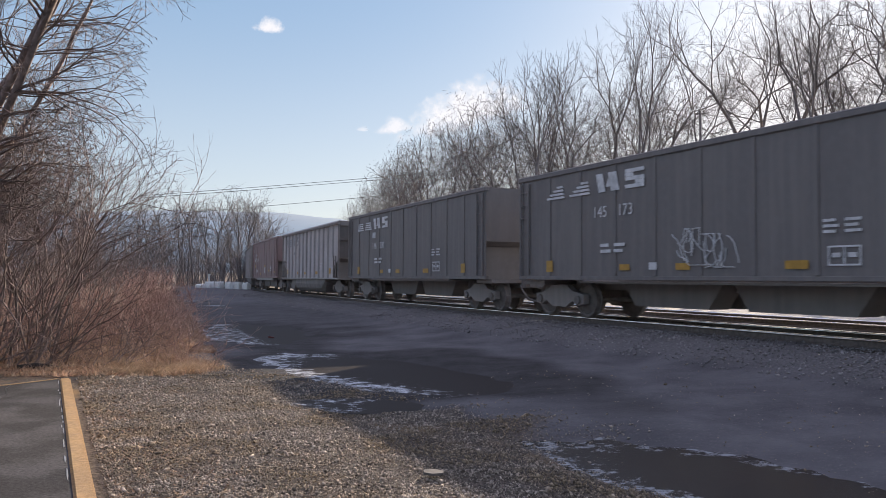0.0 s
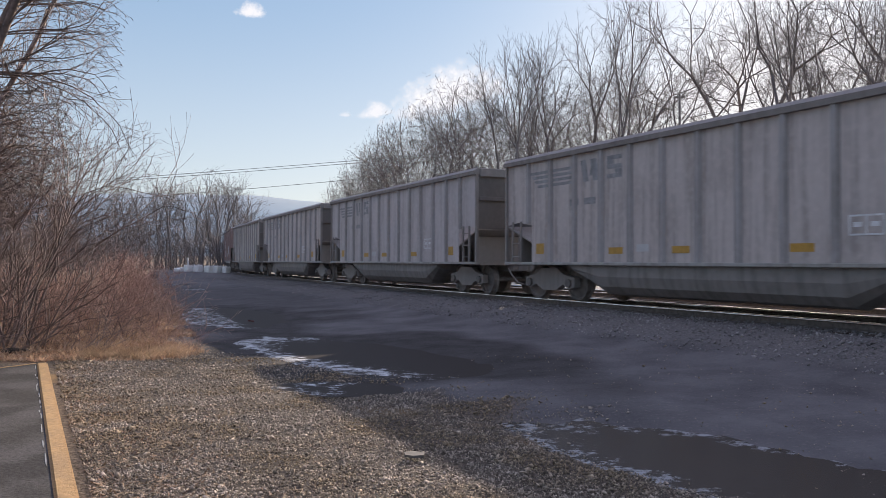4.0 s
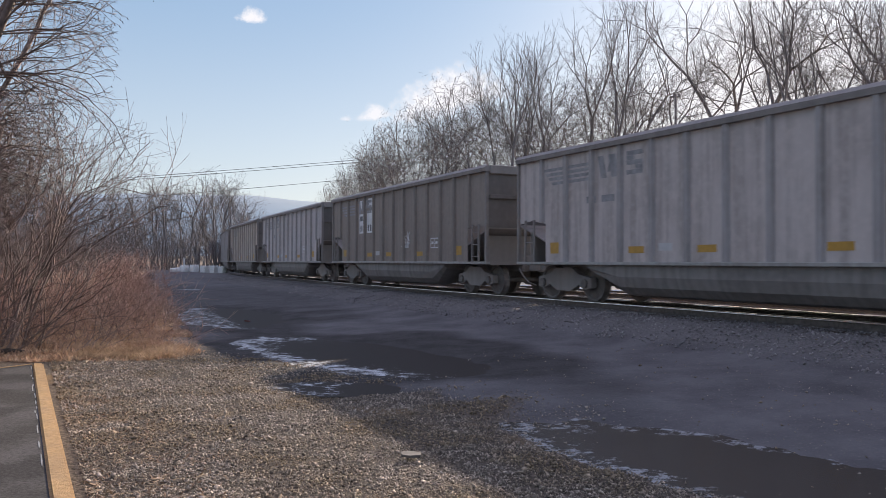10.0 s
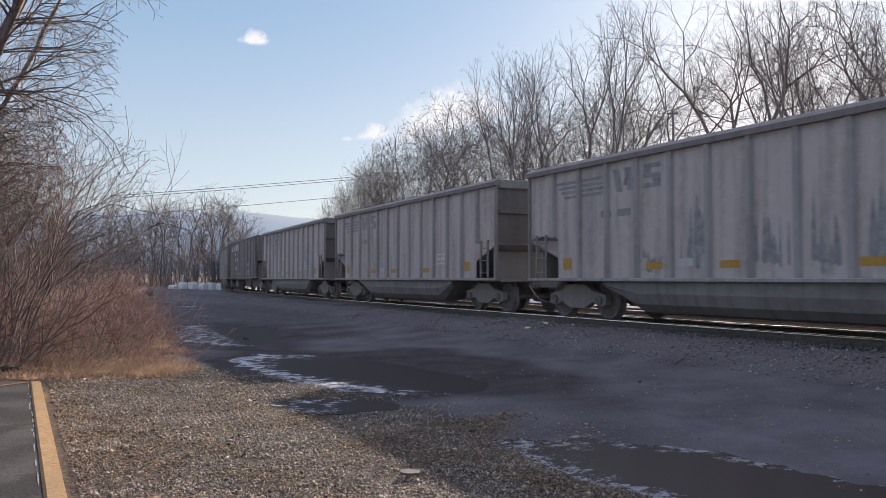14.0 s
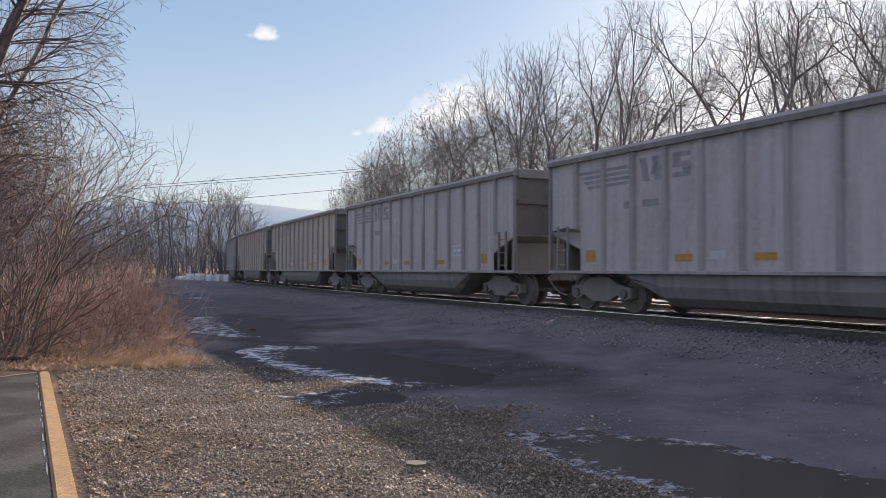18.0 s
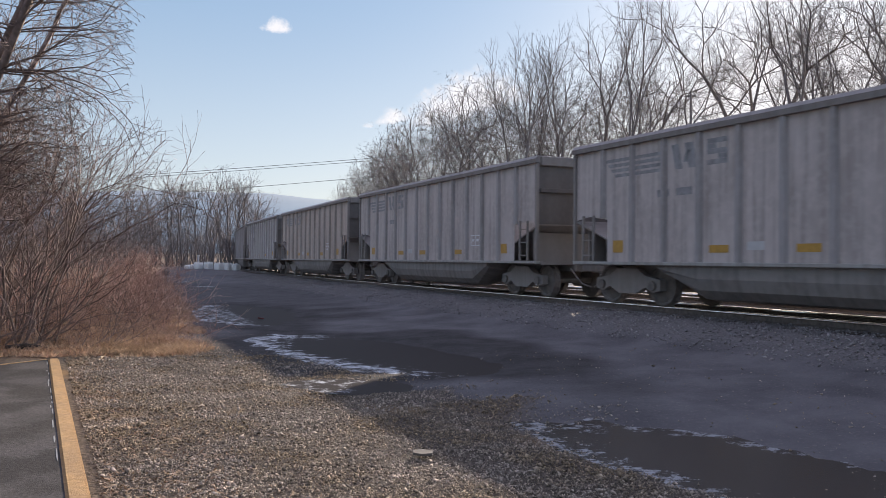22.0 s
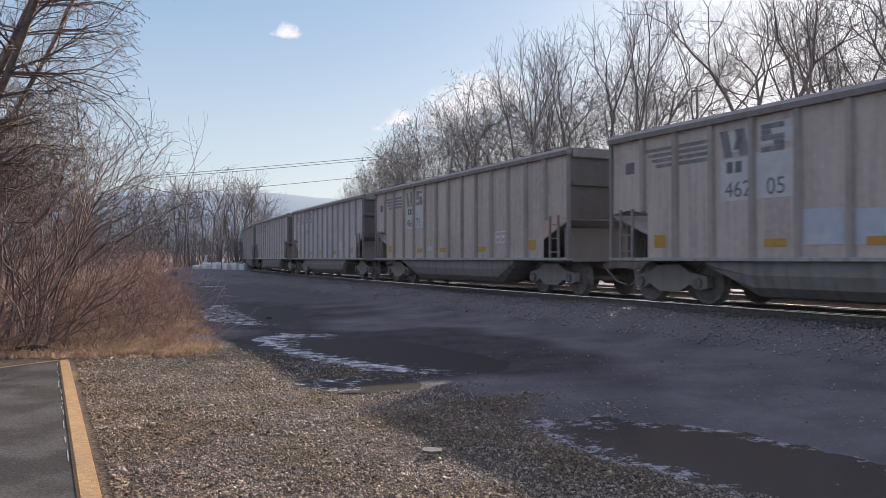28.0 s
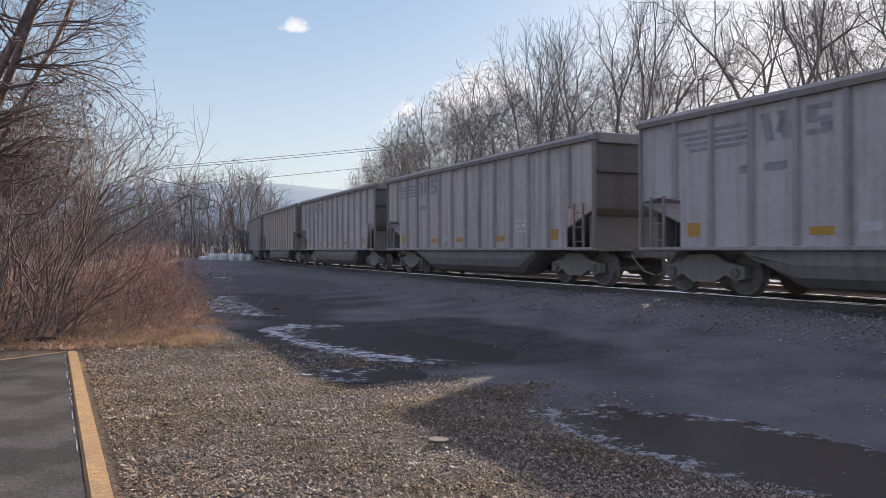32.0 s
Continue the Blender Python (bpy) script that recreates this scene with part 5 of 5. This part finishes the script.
def straw_and_stalks():
    rng = np.random.default_rng(8)
    straw = material("dry_straw", (0.44, 0.32, 0.22), 0.8, var=0.35, scale=4, island=True, second=(0.32, 0.20, 0.13), mix_scale=1.2)
    russet = material("russet_stalk", (0.36, 0.24, 0.18), 0.85, var=0.25, scale=3, island=True, second=(0.42, 0.30, 0.24), mix_scale=0.9)

    let_light_through(straw, 0.5)
    let_light_through(russet, 0.25)

    def feet(n, lo, hi, fall=1.0, edge_only=False):
        y = lo + (hi - lo) * rng.random(n) ** fall
        x = -3.9 - 0.392 * (y - 13) - (rng.random(n) ** 1.3) * (6.0 + 0.1 * y)
        keep = rng.random(n) < grass_mask(x, y)
        if edge_only:
            keep &= rng.random(n) < 0.12 + 0.88 * smooth(-3.6, -1.6, x + 3.9 + 0.392 * (y - 13))
        x, y = x[keep], y[keep]
        return np.stack([x, y, ground_height(x, y)], 1)

    # tufts of straw at the corner between gravel and lane
    n = 900
    ty = 12.75 + 3.4 * rng.random(n) ** 1.5
    tx = -3.95 - 0.392 * (ty - 13) - 0.15 - (1.9 * rng.random(n) ** 1.2)
    i = rng.integers(0, n, 21000)
    x, y = tx[i] + rng.normal(0, 0.07, len(i)), ty[i] + rng.normal(0, 0.07, len(i))
    keep = rng.random(len(i)) < grass_mask(x, y)
    x, y = x[keep], y[keep]
    blades("dry_grass", "tan dry grass tufts beside the gravel", "grass", np.stack([x, y, ground_height(x, y)], 1), 0.2, 0.007, 2.3, 11, straw)
    blades("dry_stalks", "russet dead weed stalks along the lane", "weeds", feet(5500, 13.4, 60, 1.5), 0.7, 0.006, 1.8, 12, russet, 3)
    # fallen leaves under the shrubs
    leaf = material("fallen_leaf", (0.42, 0.27, 0.185), 0.85, var=0.35, scale=5, island=True, second=(0.56, 0.42, 0.31), mix_scale=2.0)
    let_light_through(leaf, 0.5)
    f = feet(26000, 12.4, 24, 1.6)
    f[:, 2] += 0.02
    blades("fallen_leaves", "curled reddish-brown fallen leaves under the shrubs", "leaves", f, 0.085, 0.022, 1.3, 14, leaf, 1)
    # thin straw and leaf litter over the gravel near the kerb
    n = 3200
    y = rng.uniform(4.6, 12.8, n)
    x = -6.05 + (11.55 - y) * (5.75 / 10.6) + 0.3 + np.abs(rng.normal(0, 0.7, n))
    crumbled = material("crumbled_leaf", (0.24, 0.15, 0.095), 0.9, var=0.35, scale=5, island=True, second=(0.34, 0.25, 0.16), mix_scale=1.5)
    litter = np.stack([x, y, ground_height(x, y) + 0.03], 1)
    blades("leaf_litter", "brown dead leaves and straw on the gravel", "litter", litter, 0.034, 0.010, 2.6, 13, crumbled, 1)


straw_and_stalks()


# ---- standing water with ice along the rims ----
def water_material(name, base, gloss_at, shine, frost=(0.60, 0.62, 0.65)):
    m = bpy.data.materials.new(name)
    m.use_nodes = True
    n, l = m.node_tree.nodes, m.node_tree.links
    bsdf = n["Principled BSDF"]
    bsdf.inputs["Specular IOR Level"].default_value = shine
    co = n.new("ShaderNodeTexCoord")
    mp = n.new("ShaderNodeMapping")
    mp.inputs["Rotation"].default_value = (0, 0, radians(-20))
    mp.inputs["Scale"].default_value = (0.9, 1.15, 1)
    l.new(co.outputs["Object"], mp.inputs["Vector"])

    def nz(scale, lo, hi, rough=0.6):
        t = n.new("ShaderNodeTexNoise")
        t.inputs["Scale"].default_value, t.inputs["Detail"].default_value, t.inputs["Roughness"].default_value = scale, 8.0, rough
        l.new(mp.outputs[0], t.inputs["Vector"])
        r = n.new("ShaderNodeMapRange")
        r.inputs[1].default_value, r.inputs[2].default_value = lo, hi
        l.new(t.outputs[0], r.inputs[0])
        return r.outputs[0], t.outputs[0]

    at = n.new("ShaderNodeAttribute")
    at.attribute_name = "rim"
    raw = nz(4.2, 0.5, 0.53, 0.8)[1]
    # thin broken plates: the noise must rise above a level that climbs away from the rim
    level, plates, ice = n.new("ShaderNodeMath"), n.new("ShaderNodeMath"), n.new("ShaderNodeMapRange")
    level.operation = "MULTIPLY_ADD"
    level.inputs[1].default_value, level.inputs[2].default_value = 0.27, -0.255
    l.new(at.outputs["Fac"], level.inputs[0])
    l.new(level.outputs[0], plates.inputs[0])
    l.new(raw, plates.inputs[1])
    ice.inputs[1].default_value, ice.inputs[2].default_value = 0.53, 0.60
    flecks = nz(13.0, 0.36, 0.50, 0.7)[0]
    broken = n.new("ShaderNodeMath")
    broken.operation = "MULTIPLY"
    l.new(plates.outputs[0], ice.inputs[0])
    l.new(ice.outputs[0], broken.inputs[0])
    l.new(flecks, broken.inputs[1])
    for slot, a, b in (("Base Color", base, frost),):
        mx = n.new("ShaderNodeMix")
        mx.data_type = "RGBA"
        mx.inputs[6].default_value, mx.inputs[7].default_value = (*a, 1), (*b, 1)
        l.new(broken.outputs[0], mx.inputs[0])
        l.new(mx.outputs[2], bsdf.inputs[slot])
    gloss = n.new("ShaderNodeMapRange")
    gloss.inputs[3].default_value, gloss.inputs[4].default_value = gloss_at, 0.5
    l.new(broken.outputs[0], gloss.inputs[0])
    l.new(gloss.outputs[0], bsdf.inputs["Roughness"])
    bump = n.new("ShaderNodeBump")
    bump.inputs["Strength"].default_value, bump.inputs["Distance"].default_value = 0.15, 0.01
    l.new(raw, bump.inputs["Height"])
    l.new(bump.outputs[0], bsdf.inputs["Normal"])
    return m


# ice on each pool: where along its rim, how much, how far in, how far round
ICE = [(1.5, 1.22, 0.85, 0.75), (4.15, 1.22, 0.35, 0.85), (3.0, 1.1, 0.15, 1.1), (3.2, 1.1, 1.0, 1.2), (3.2, 1.1, 1.0, 1.2), (3.2, 0.96, 1.0, 1.2)]


def puddles():
    film = water_material("thin_water_film", (0.046, 0.037, 0.032), 0.2, 0.13, (0.34, 0.35, 0.375))
    deep, shallow = water_material("icy_puddle", (0.026, 0.021, 0.02), 0.15, 0.12), water_material("muddy_puddle", (0.044, 0.037, 0.034), 0.6, 0.03)
    for i, (cx, cy, a, b, ang, z) in enumerate(POOLS):
        nu, nv = 40, 12
        vs, fs, rim = [(cx, cy, z)], [], [0.0]
        c, s = math.cos(ang), math.sin(ang)
        for v in range(1, nv + 1):
            for u in range(nu):
                t = 6.28318 * u / nu
                r = v / nv * 1.18
                x, y = a * r * math.cos(t), b * r * math.sin(t)
                vs.append((cx + x * c - y * s, cy + x * s + y * c, z))
                # ice lies along one part of each pool's rim
                edge = min(1.0, max(0.0, (r - 0.2) / 0.6))
                rim.append(ICE[i][1] * max(edge, ICE[i][2]) * min(1.0, max(0.0, math.cos(t - ICE[i][0]) + ICE[i][3])))
        for u in range(nu):
            fs.append((0, 1 + u, 1 + (u + 1) % nu))
        for v in range(nv - 1):
            for u in range(nu):
                p, q = 1 + v * nu, 1 + (v + 1) * nu
                fs.append((p + u, q + u, q + (u + 1) % nu, p + (u + 1) % nu))
        me = bpy.data.meshes.new("water")
        me.from_pydata(vs, [], fs)
        t = me.attributes.new("rim", "FLOAT", "POINT")
        t.data.foreach_set("value", np.asarray(rim, np.float32))
        me.materials.append((shallow, shallow, film, deep, deep, shallow)[i])
        tagged(new("water", me), "dark standing puddle with streaks of white ice", "puddle", kind="structure")


puddles()


# ---- white bulk bags at the end of the lane ----
def bulk_bag(x, y, z, w, h, turn, slump):
    bag = thing("bulk_bag", pose(x, y, z, 0, 0, turn), "slumped white woven bulk bag on the ground" if slump else "full white woven bulk bag standing on the ground", "bulk bag", "white bags in a row")
    bm = bmesh.new()
    rng = random.Random(int(x * 100))
    n, rows = 16, 6
    loops = []
    for j in range(rows + 1):
        f = j / rows
        bulge = 1 + 0.10 * math.sin(math.pi * f) - 0.12 * (f > 0.99)
        loop = []
        for i in range(n):
            t = 6.28318 * i / n
            k = 1 / max(abs(math.cos(t)), abs(math.sin(t))) ** 0.7
            r = w / 2 * k * 0.86 * bulge * (1 + rng.uniform(-0.03, 0.03))
            loop.append(bm.verts.new((r * math.cos(t), r * math.sin(t), h * f * (1 - (0.35 * (i / n) if slump else 0)) + rng.uniform(-0.01, 0.01))))
        loops.append(loop)
    for A, B in zip(loops, loops[1:]):
        for i in range(n):
            bm.faces.new((A[i], A[(i + 1) % n], B[(i + 1) % n], B[i]))
    bm.faces.new(loops[-1])
    bm.faces.new(loops[0][::-1])
    bmesh.ops.recalc_face_normals(bm, faces=bm.faces)
    part("sack", bm, M_BAG, bag)
    if not slump:
        for sx in (-1, 1):
            for sy in (-1, 1):
                pts = [Vector((sx * w * 0.4, sy * w * 0.4, h * 0.8)), Vector((sx * w * 0.36, sy * w * 0.36, h * 1.08)), Vector((sx * w * 0.2, sy * w * 0.36, h * 1.1)), Vector((sx * w * 0.15, sy * w * 0.4, h * 0.98))]
                loop = new("lifting_loop", tube_mesh("lifting_loop", pts, 0.025, M_BAG))
                loop.parent = bag


for b, w, h, slump in ((-0.3435, 0.85, 0.5, True), (-0.332, 0.72, 0.70, False), (-0.3195, 0.76, 0.74, False), (-0.306, 0.8, 0.74, False), (-0.2948, 0.66, 0.78, False), (-0.284, 0.72, 0.72, False)):
    bulk_bag(b * 76, 76.0, ground_z(b * 76, 76.0), w, h * 0.86, b * 90, slump)
post = thing("marker_post", pose(-0.3325 * 77.2, 77.2, ground_z(-25.7, 77.2)), "short pale post standing behind the white bags", "post")
part("shaft", box(-0.07, 0.07, -0.07, 0.07, -0.1, 1.25, 0.01), M_WHITE, post)
part("cap", box(-0.11, 0.11, -0.11, 0.11, 1.25, 1.36, 0.02), M_WHITE, post)


# ---- small lone things: flat stone, log, pole, wires ----
def lone_things():
    bm = bmesh.new()
    o = [(-0.14, -0.05), (-0.04, -0.1), (0.12, -0.07), (0.16, 0.03), (0.02, 0.1), (-0.12, 0.06)]
    add_prism(bm, [(a * 0.6, b * 0.6) for a, b in o], "z", 0, 0.02)
    slab = link_mesh("flat_stone", bm, material("slab_stone", (0.12, 0.112, 0.105), 0.85, var=0.2, scale=12))
    slab.matrix_basis = pose(-0.29, 6.4, 0.035, 6, 4, 20)
    tagged(slab, "flat pale stone slab lying on the gravel", "stone")
    segs = [(Vector((-0.5, 0, 0.06)), Vector((0.0, 0.04, 0.1)), 0.09, 0.1), (Vector((0.0, 0.04, 0.1)), Vector((0.45, -0.05, 0.07)), 0.1, 0.07)]
    log = new("log", segs_mesh("log", segs, M_TIE))
    log.matrix_basis = pose(-7.55, 13.6, -0.03, 0, 0, 15) @ Matrix.Scale(0.6, 4)
    tagged(log, "dark rotten log lying under the shrub", "log")
    bm = bmesh.new()
    add_prism(bm, [(-0.11, -0.05), (0.02, -0.07), (0.12, -0.02), (0.07, 0.06), (-0.09, 0.05)], "z", 0.0, 0.05)
    scrap = link_mesh("red_litter", bm, material("red_plastic", (0.13, 0.04, 0.038), 0.5, var=0.2, scale=20))
    scrap.matrix_basis = pose(-5.35, 21.2, ground_z(-5.35, 21.2) + 0.03, 0, 8, 30) @ Matrix.Scale(0.75, 4)
    tagged(scrap, "small red plastic scrap at the puddle's edge", "litter")
    segs = [(Vector((0, 0, -0.1)), Vector((0.02, 0, 0.28)), 0.3, 0.26), (Vector((0.02, 0, 0.28)), Vector((0.1, 0.05, 0.5)), 0.26, 0.12)]
    stump = new("stump", segs_mesh("stump", segs, M_BARK))
    stump.matrix_basis = pose(-21.3, 57.0, ground_z(-21.3, 57.0))
    tagged(stump, "dark rotten stump at the edge of the lane", "stump")
    x, y = 0.2895 * 40, 40.0
    pole = thing("utility_pole", pose(x, y, ground_z(x, y), 0, 0, -10), "weathered wooden pole with a short crossarm behind the railway", "pole")
    top = 9.75
    shaft = new("shaft", segs_mesh("shaft", [(Vector((0, 0, -0.3)), Vector((0, 0, top)), 0.085, 0.06)], M_BARK))
    shaft.parent = pole
    part("crossarm", box(-0.24, 0.24, -0.04, 0.04, top - 0.15, top - 0.07, 0.01), M_BARK, pole)
    # far line: two poles, both wires of the upper pair on one crossarm, the third wire lower down
    ends = ((-82.0, 112.0, 10.9), (34.0, 112.0, 20.2))
    for x, y, z in ends:
        far_pole = thing("utility_pole", pose(x, y, ground_z(x, y)), "tall wooden utility pole carrying overhead wires", "pole", "poles of the overhead line")
        g0 = ground_z(x, y)
        drop = 3.3 if x < 0 else 2.2
        shaft = new("shaft", segs_mesh("shaft", [(Vector((0, 0, -0.3)), Vector((0, 0, z - g0 + 0.5)), 0.16, 0.10)], M_BARK))
        shaft.parent = far_pole
        part("crossarm", box(-0.06, 0.06, -0.3, 1.8, z - g0 - 0.13, z - g0 - 0.03, 0.01), M_BARK, far_pole)
        part("bracket", box(-0.06, 0.06, -0.3, 0.3, z - g0 - drop - 0.13, z - g0 - drop - 0.03, 0.01), M_BARK, far_pole)
    for dy, drops, sag in ((0.0, (0.0, 0.0), 0.5), (1.5, (0.0, 0.0), 0.65), (0.25, (3.3, 2.2), 0.5)):
        pts = []
        for i in range(33):
            f = i / 32
            a, b = Vector(ends[0]), Vector(ends[1])
            p = a.lerp(b, f)
            pts.append(Vector((p.x, p.y + dy, p.z - drops[0] * (1 - f) - drops[1] * f - sag * 4 * f * (1 - f))))
        wire = new("power_line", tube_mesh("power_line", pts, 0.03, M_WIRE))
        tagged(wire, "thin overhead power line crossing above the lane", "cable", "overhead wires")


lone_things()


def kerb_ice():
    """Thin white ice where the asphalt meets the kerb."""
    rng = random.Random(77)
    ice = thing("ice_streak", Matrix.Identity(4), "broken streak of thin white ice along the kerb's foot", "ice")
    mat = material("white_ice", (0.26, 0.265, 0.275), 0.6, var=0.15, scale=14)
    far, near = Vector((-6.05, 11.55)), Vector((-0.3, 0.95))
    way = (near - far).normalized()
    left = Vector((way.y, -way.x))
    d = 0.4
    while d < 6.6:
        length = rng.uniform(0.08, 0.3)
        c = far + way * d + left * rng.uniform(0.012, 0.03)
        n, o = 9, []
        for i in range(n):
            t = 6.28318 * i / n
            r = rng.uniform(0.6, 1.1)
            p = c + way * (math.cos(t) * length * r) + left * (math.sin(t) * 0.007 * r)
            o.append((p.x, p.y))
        bm = bmesh.new()
        add_prism(bm, o, "z", 0.080, 0.0875)
        part("ice_piece", bm, mat, ice)
        d += length * 2.1 + rng.uniform(0.03, 0.4)


kerb_ice()


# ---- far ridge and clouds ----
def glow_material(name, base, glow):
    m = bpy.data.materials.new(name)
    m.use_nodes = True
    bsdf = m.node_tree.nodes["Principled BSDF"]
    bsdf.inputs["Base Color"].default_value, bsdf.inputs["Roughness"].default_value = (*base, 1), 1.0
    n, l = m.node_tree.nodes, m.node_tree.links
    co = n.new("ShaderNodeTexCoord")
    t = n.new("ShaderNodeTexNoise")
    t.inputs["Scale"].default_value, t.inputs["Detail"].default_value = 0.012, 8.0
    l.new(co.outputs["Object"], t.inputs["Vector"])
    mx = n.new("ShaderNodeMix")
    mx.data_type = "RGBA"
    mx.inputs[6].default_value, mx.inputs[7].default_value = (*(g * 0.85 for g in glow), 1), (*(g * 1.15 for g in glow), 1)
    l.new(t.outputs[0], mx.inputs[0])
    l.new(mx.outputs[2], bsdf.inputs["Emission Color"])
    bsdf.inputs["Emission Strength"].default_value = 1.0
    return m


def ridge():
    vs, fs = [], []
    n, rows = 240, 6
    for j in range(rows):
        f = j / (rows - 1)
        for i in range(n):
            b = -1.4 + 3.2 * i / (n - 1)
            h = 226 - 330 * min(max(0.0, b + 0.255), 0.36) + 6 * noise.noise((b * 9, 3.1, 0)) + 3.0 * noise.noise((b * 40, 7.7, 0))
            d = 2700 + 900 * (f - 1)
            vs.append((b * d, d, -10 + (h + 10) * math.sin(f * math.pi / 2)))
    for j in range(rows - 1):
        for i in range(n - 1):
            a = j * n + i
            fs.append((a, a + 1, a + n + 1, a + n))
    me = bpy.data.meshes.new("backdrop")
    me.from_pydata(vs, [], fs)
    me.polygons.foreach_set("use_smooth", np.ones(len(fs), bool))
    # distance haze is put into the ridge itself as blue colour and glow
    me.materials.append(glow_material("ridge_haze_glow", (0.05, 0.06, 0.07), (0.115, 0.158, 0.21)))
    tagged(new("backdrop", me), "wooded ridge on the horizon with blue haze as its glow", "hill", kind="structure")


ridge()


def cloud(name, w, h, m, density, seed, label):
    """A thin far sheet whose rim frays out; its sunlit white is a glow of its own."""
    vs, fs, soft = [], [], []
    nx, nz_ = 24, 12
    for j in range(nz_ + 1):
        for i in range(nx + 1):
            u, v = 2 * i / nx - 1, 2 * j / nz_ - 1
            vs.append((u * w / 2, 30 * (1 - u * u) * (1 - v * v), v * h / 2))
            wide = u * (1.25 + 0.95 * v)
            soft.append(max(0.0, 1 - (wide * wide + (1.0 if v > -0.2 else 3.0) * v * v) ** 0.8))
    for j in range(nz_):
        for i in range(nx):
            a = j * (nx + 1) + i
            fs.append((a, a + 1, a + nx + 2, a + nx + 1))
    me = bpy.data.meshes.new(name)
    me.from_pydata(vs, [], fs)
    me.polygons.foreach_set("use_smooth", np.ones(len(fs), bool))
    at = me.attributes.new("soft", "FLOAT", "POINT")
    at.data.foreach_set("value", np.asarray(soft, np.float32))
    mat = bpy.data.materials.new(name + "_vapour")
    mat.use_nodes = True
    n, l = mat.node_tree.nodes, mat.node_tree.links
    n.clear()
    out, mix, clear, glow = n.new("ShaderNodeOutputMaterial"), n.new("ShaderNodeMixShader"), n.new("ShaderNodeBsdfTransparent"), n.new("ShaderNodeEmission")
    glow.inputs["Color"].default_value, glow.inputs["Strength"].default_value = (0.97, 0.96, 0.96, 1), 0.57
    co, t, a = n.new("ShaderNodeTexCoord"), n.new("ShaderNodeTexNoise"), n.new("ShaderNodeAttribute")
    a.attribute_name = "soft"
    mp = n.new("ShaderNodeMapping")
    mp.inputs["Location"].default_value = (seed * 71.0, 0, seed * 13.0)
    l.new(co.outputs["Object"], mp.inputs["Vector"])
    t.inputs["Scale"].default_value, t.inputs["Detail"].default_value, t.inputs["Roughness"].default_value = 0.034, 9.0, 0.62
    l.new(mp.outputs[0], t.inputs["Vector"])
    add = n.new("ShaderNodeMath")
    add.operation = "MULTIPLY_ADD"
    add.inputs[1].default_value, add.inputs[2].default_value = 0.75, -0.42
    l.new(a.outputs["Fac"], add.inputs[0])
    summed = n.new("ShaderNodeMath")
    l.new(add.outputs[0], summed.inputs[0])
    l.new(t.outputs[0], summed.inputs[1])
    edge = n.new("ShaderNodeMapRange")
    edge.interpolation_type = "SMOOTHSTEP"
    edge.inputs[1].default_value, edge.inputs[2].default_value, edge.inputs[4].default_value = 0.27, 0.82, density
    l.new(summed.outputs[0], edge.inputs[0])
    l.new(edge.outputs[0], mix.inputs[0])
    l.new(clear.outputs[0], mix.inputs[1])
    l.new(glow.outputs[0], mix.inputs[2])
    l.new(mix.outputs[0], out.inputs[0])
    me.materials.append(mat)
    ob = tagged(new(name, me), label, "cloud", kind="structure")
    ob.matrix_basis = m
    ob.visible_shadow = False
    return ob


CLOUD = cloud("cloud", 128, 74, pose(-520, 2000, 654, 0, 0, 14), 0.95, 1, "small bright white cloud alone in the sky")
BANK = cloud("cloud", 640, 230, pose(0, 2100, 455, 0, -16, 2), 0.9, 3, "broken white cloud bank behind the trees")
PUFF = cloud("cloud", 150, 75, pose(-205, 2100, 408, 0, -8, 2), 0.85, 7, "small white cloud low beside the trees")
# added sheet: white sky glare near the sun, drawn as glowing cloud
GLARE = cloud("cloud", 1500, 520, pose(900, 2150, 520, 0, -6, -18), 0.85, 9, "glowing sheet for the sun's sky glare behind the bare trees")
WISP = cloud("cloud", 60, 30, pose(-280, 2050, 395, 0, 0, 8), 0.55, 5, "faint wisp of white cloud")


# ---- the train rolls past towards the right ----
def car_place(k, t):
    s = -6.0447 + k * PITCH - 16.3149 * t - 0.0016 * (t - 16) ** 2
    ends = [on_line(s + e * 6.1) for e in (-1, 1)]
    x, y = (ends[0][0] + ends[1][0]) / 2, (ends[0][1] + ends[1][1]) / 2
    th = math.atan2(ends[0][0] - ends[1][0], ends[1][1] - ends[0][1])
    return pose(x, y, RAIL_Z, 0, 0, math.degrees(th))


def motions():
    for k, car in CARS.items():
        walk(car, [(i * 0.5, car_place(k, i * 0.5)) for i in range(65)])
    for ob, (dx, dz) in ((CLOUD, (70, -81)), (BANK, (30, -40)), (PUFF, (30, -40)), (GLARE, (30, -40)), (WISP, (60, -60))):
        m = ob.matrix_basis.copy()
        walk(ob, [(0, m), (32, Matrix.Translation((dx, 0, dz)) @ m)])


motions()
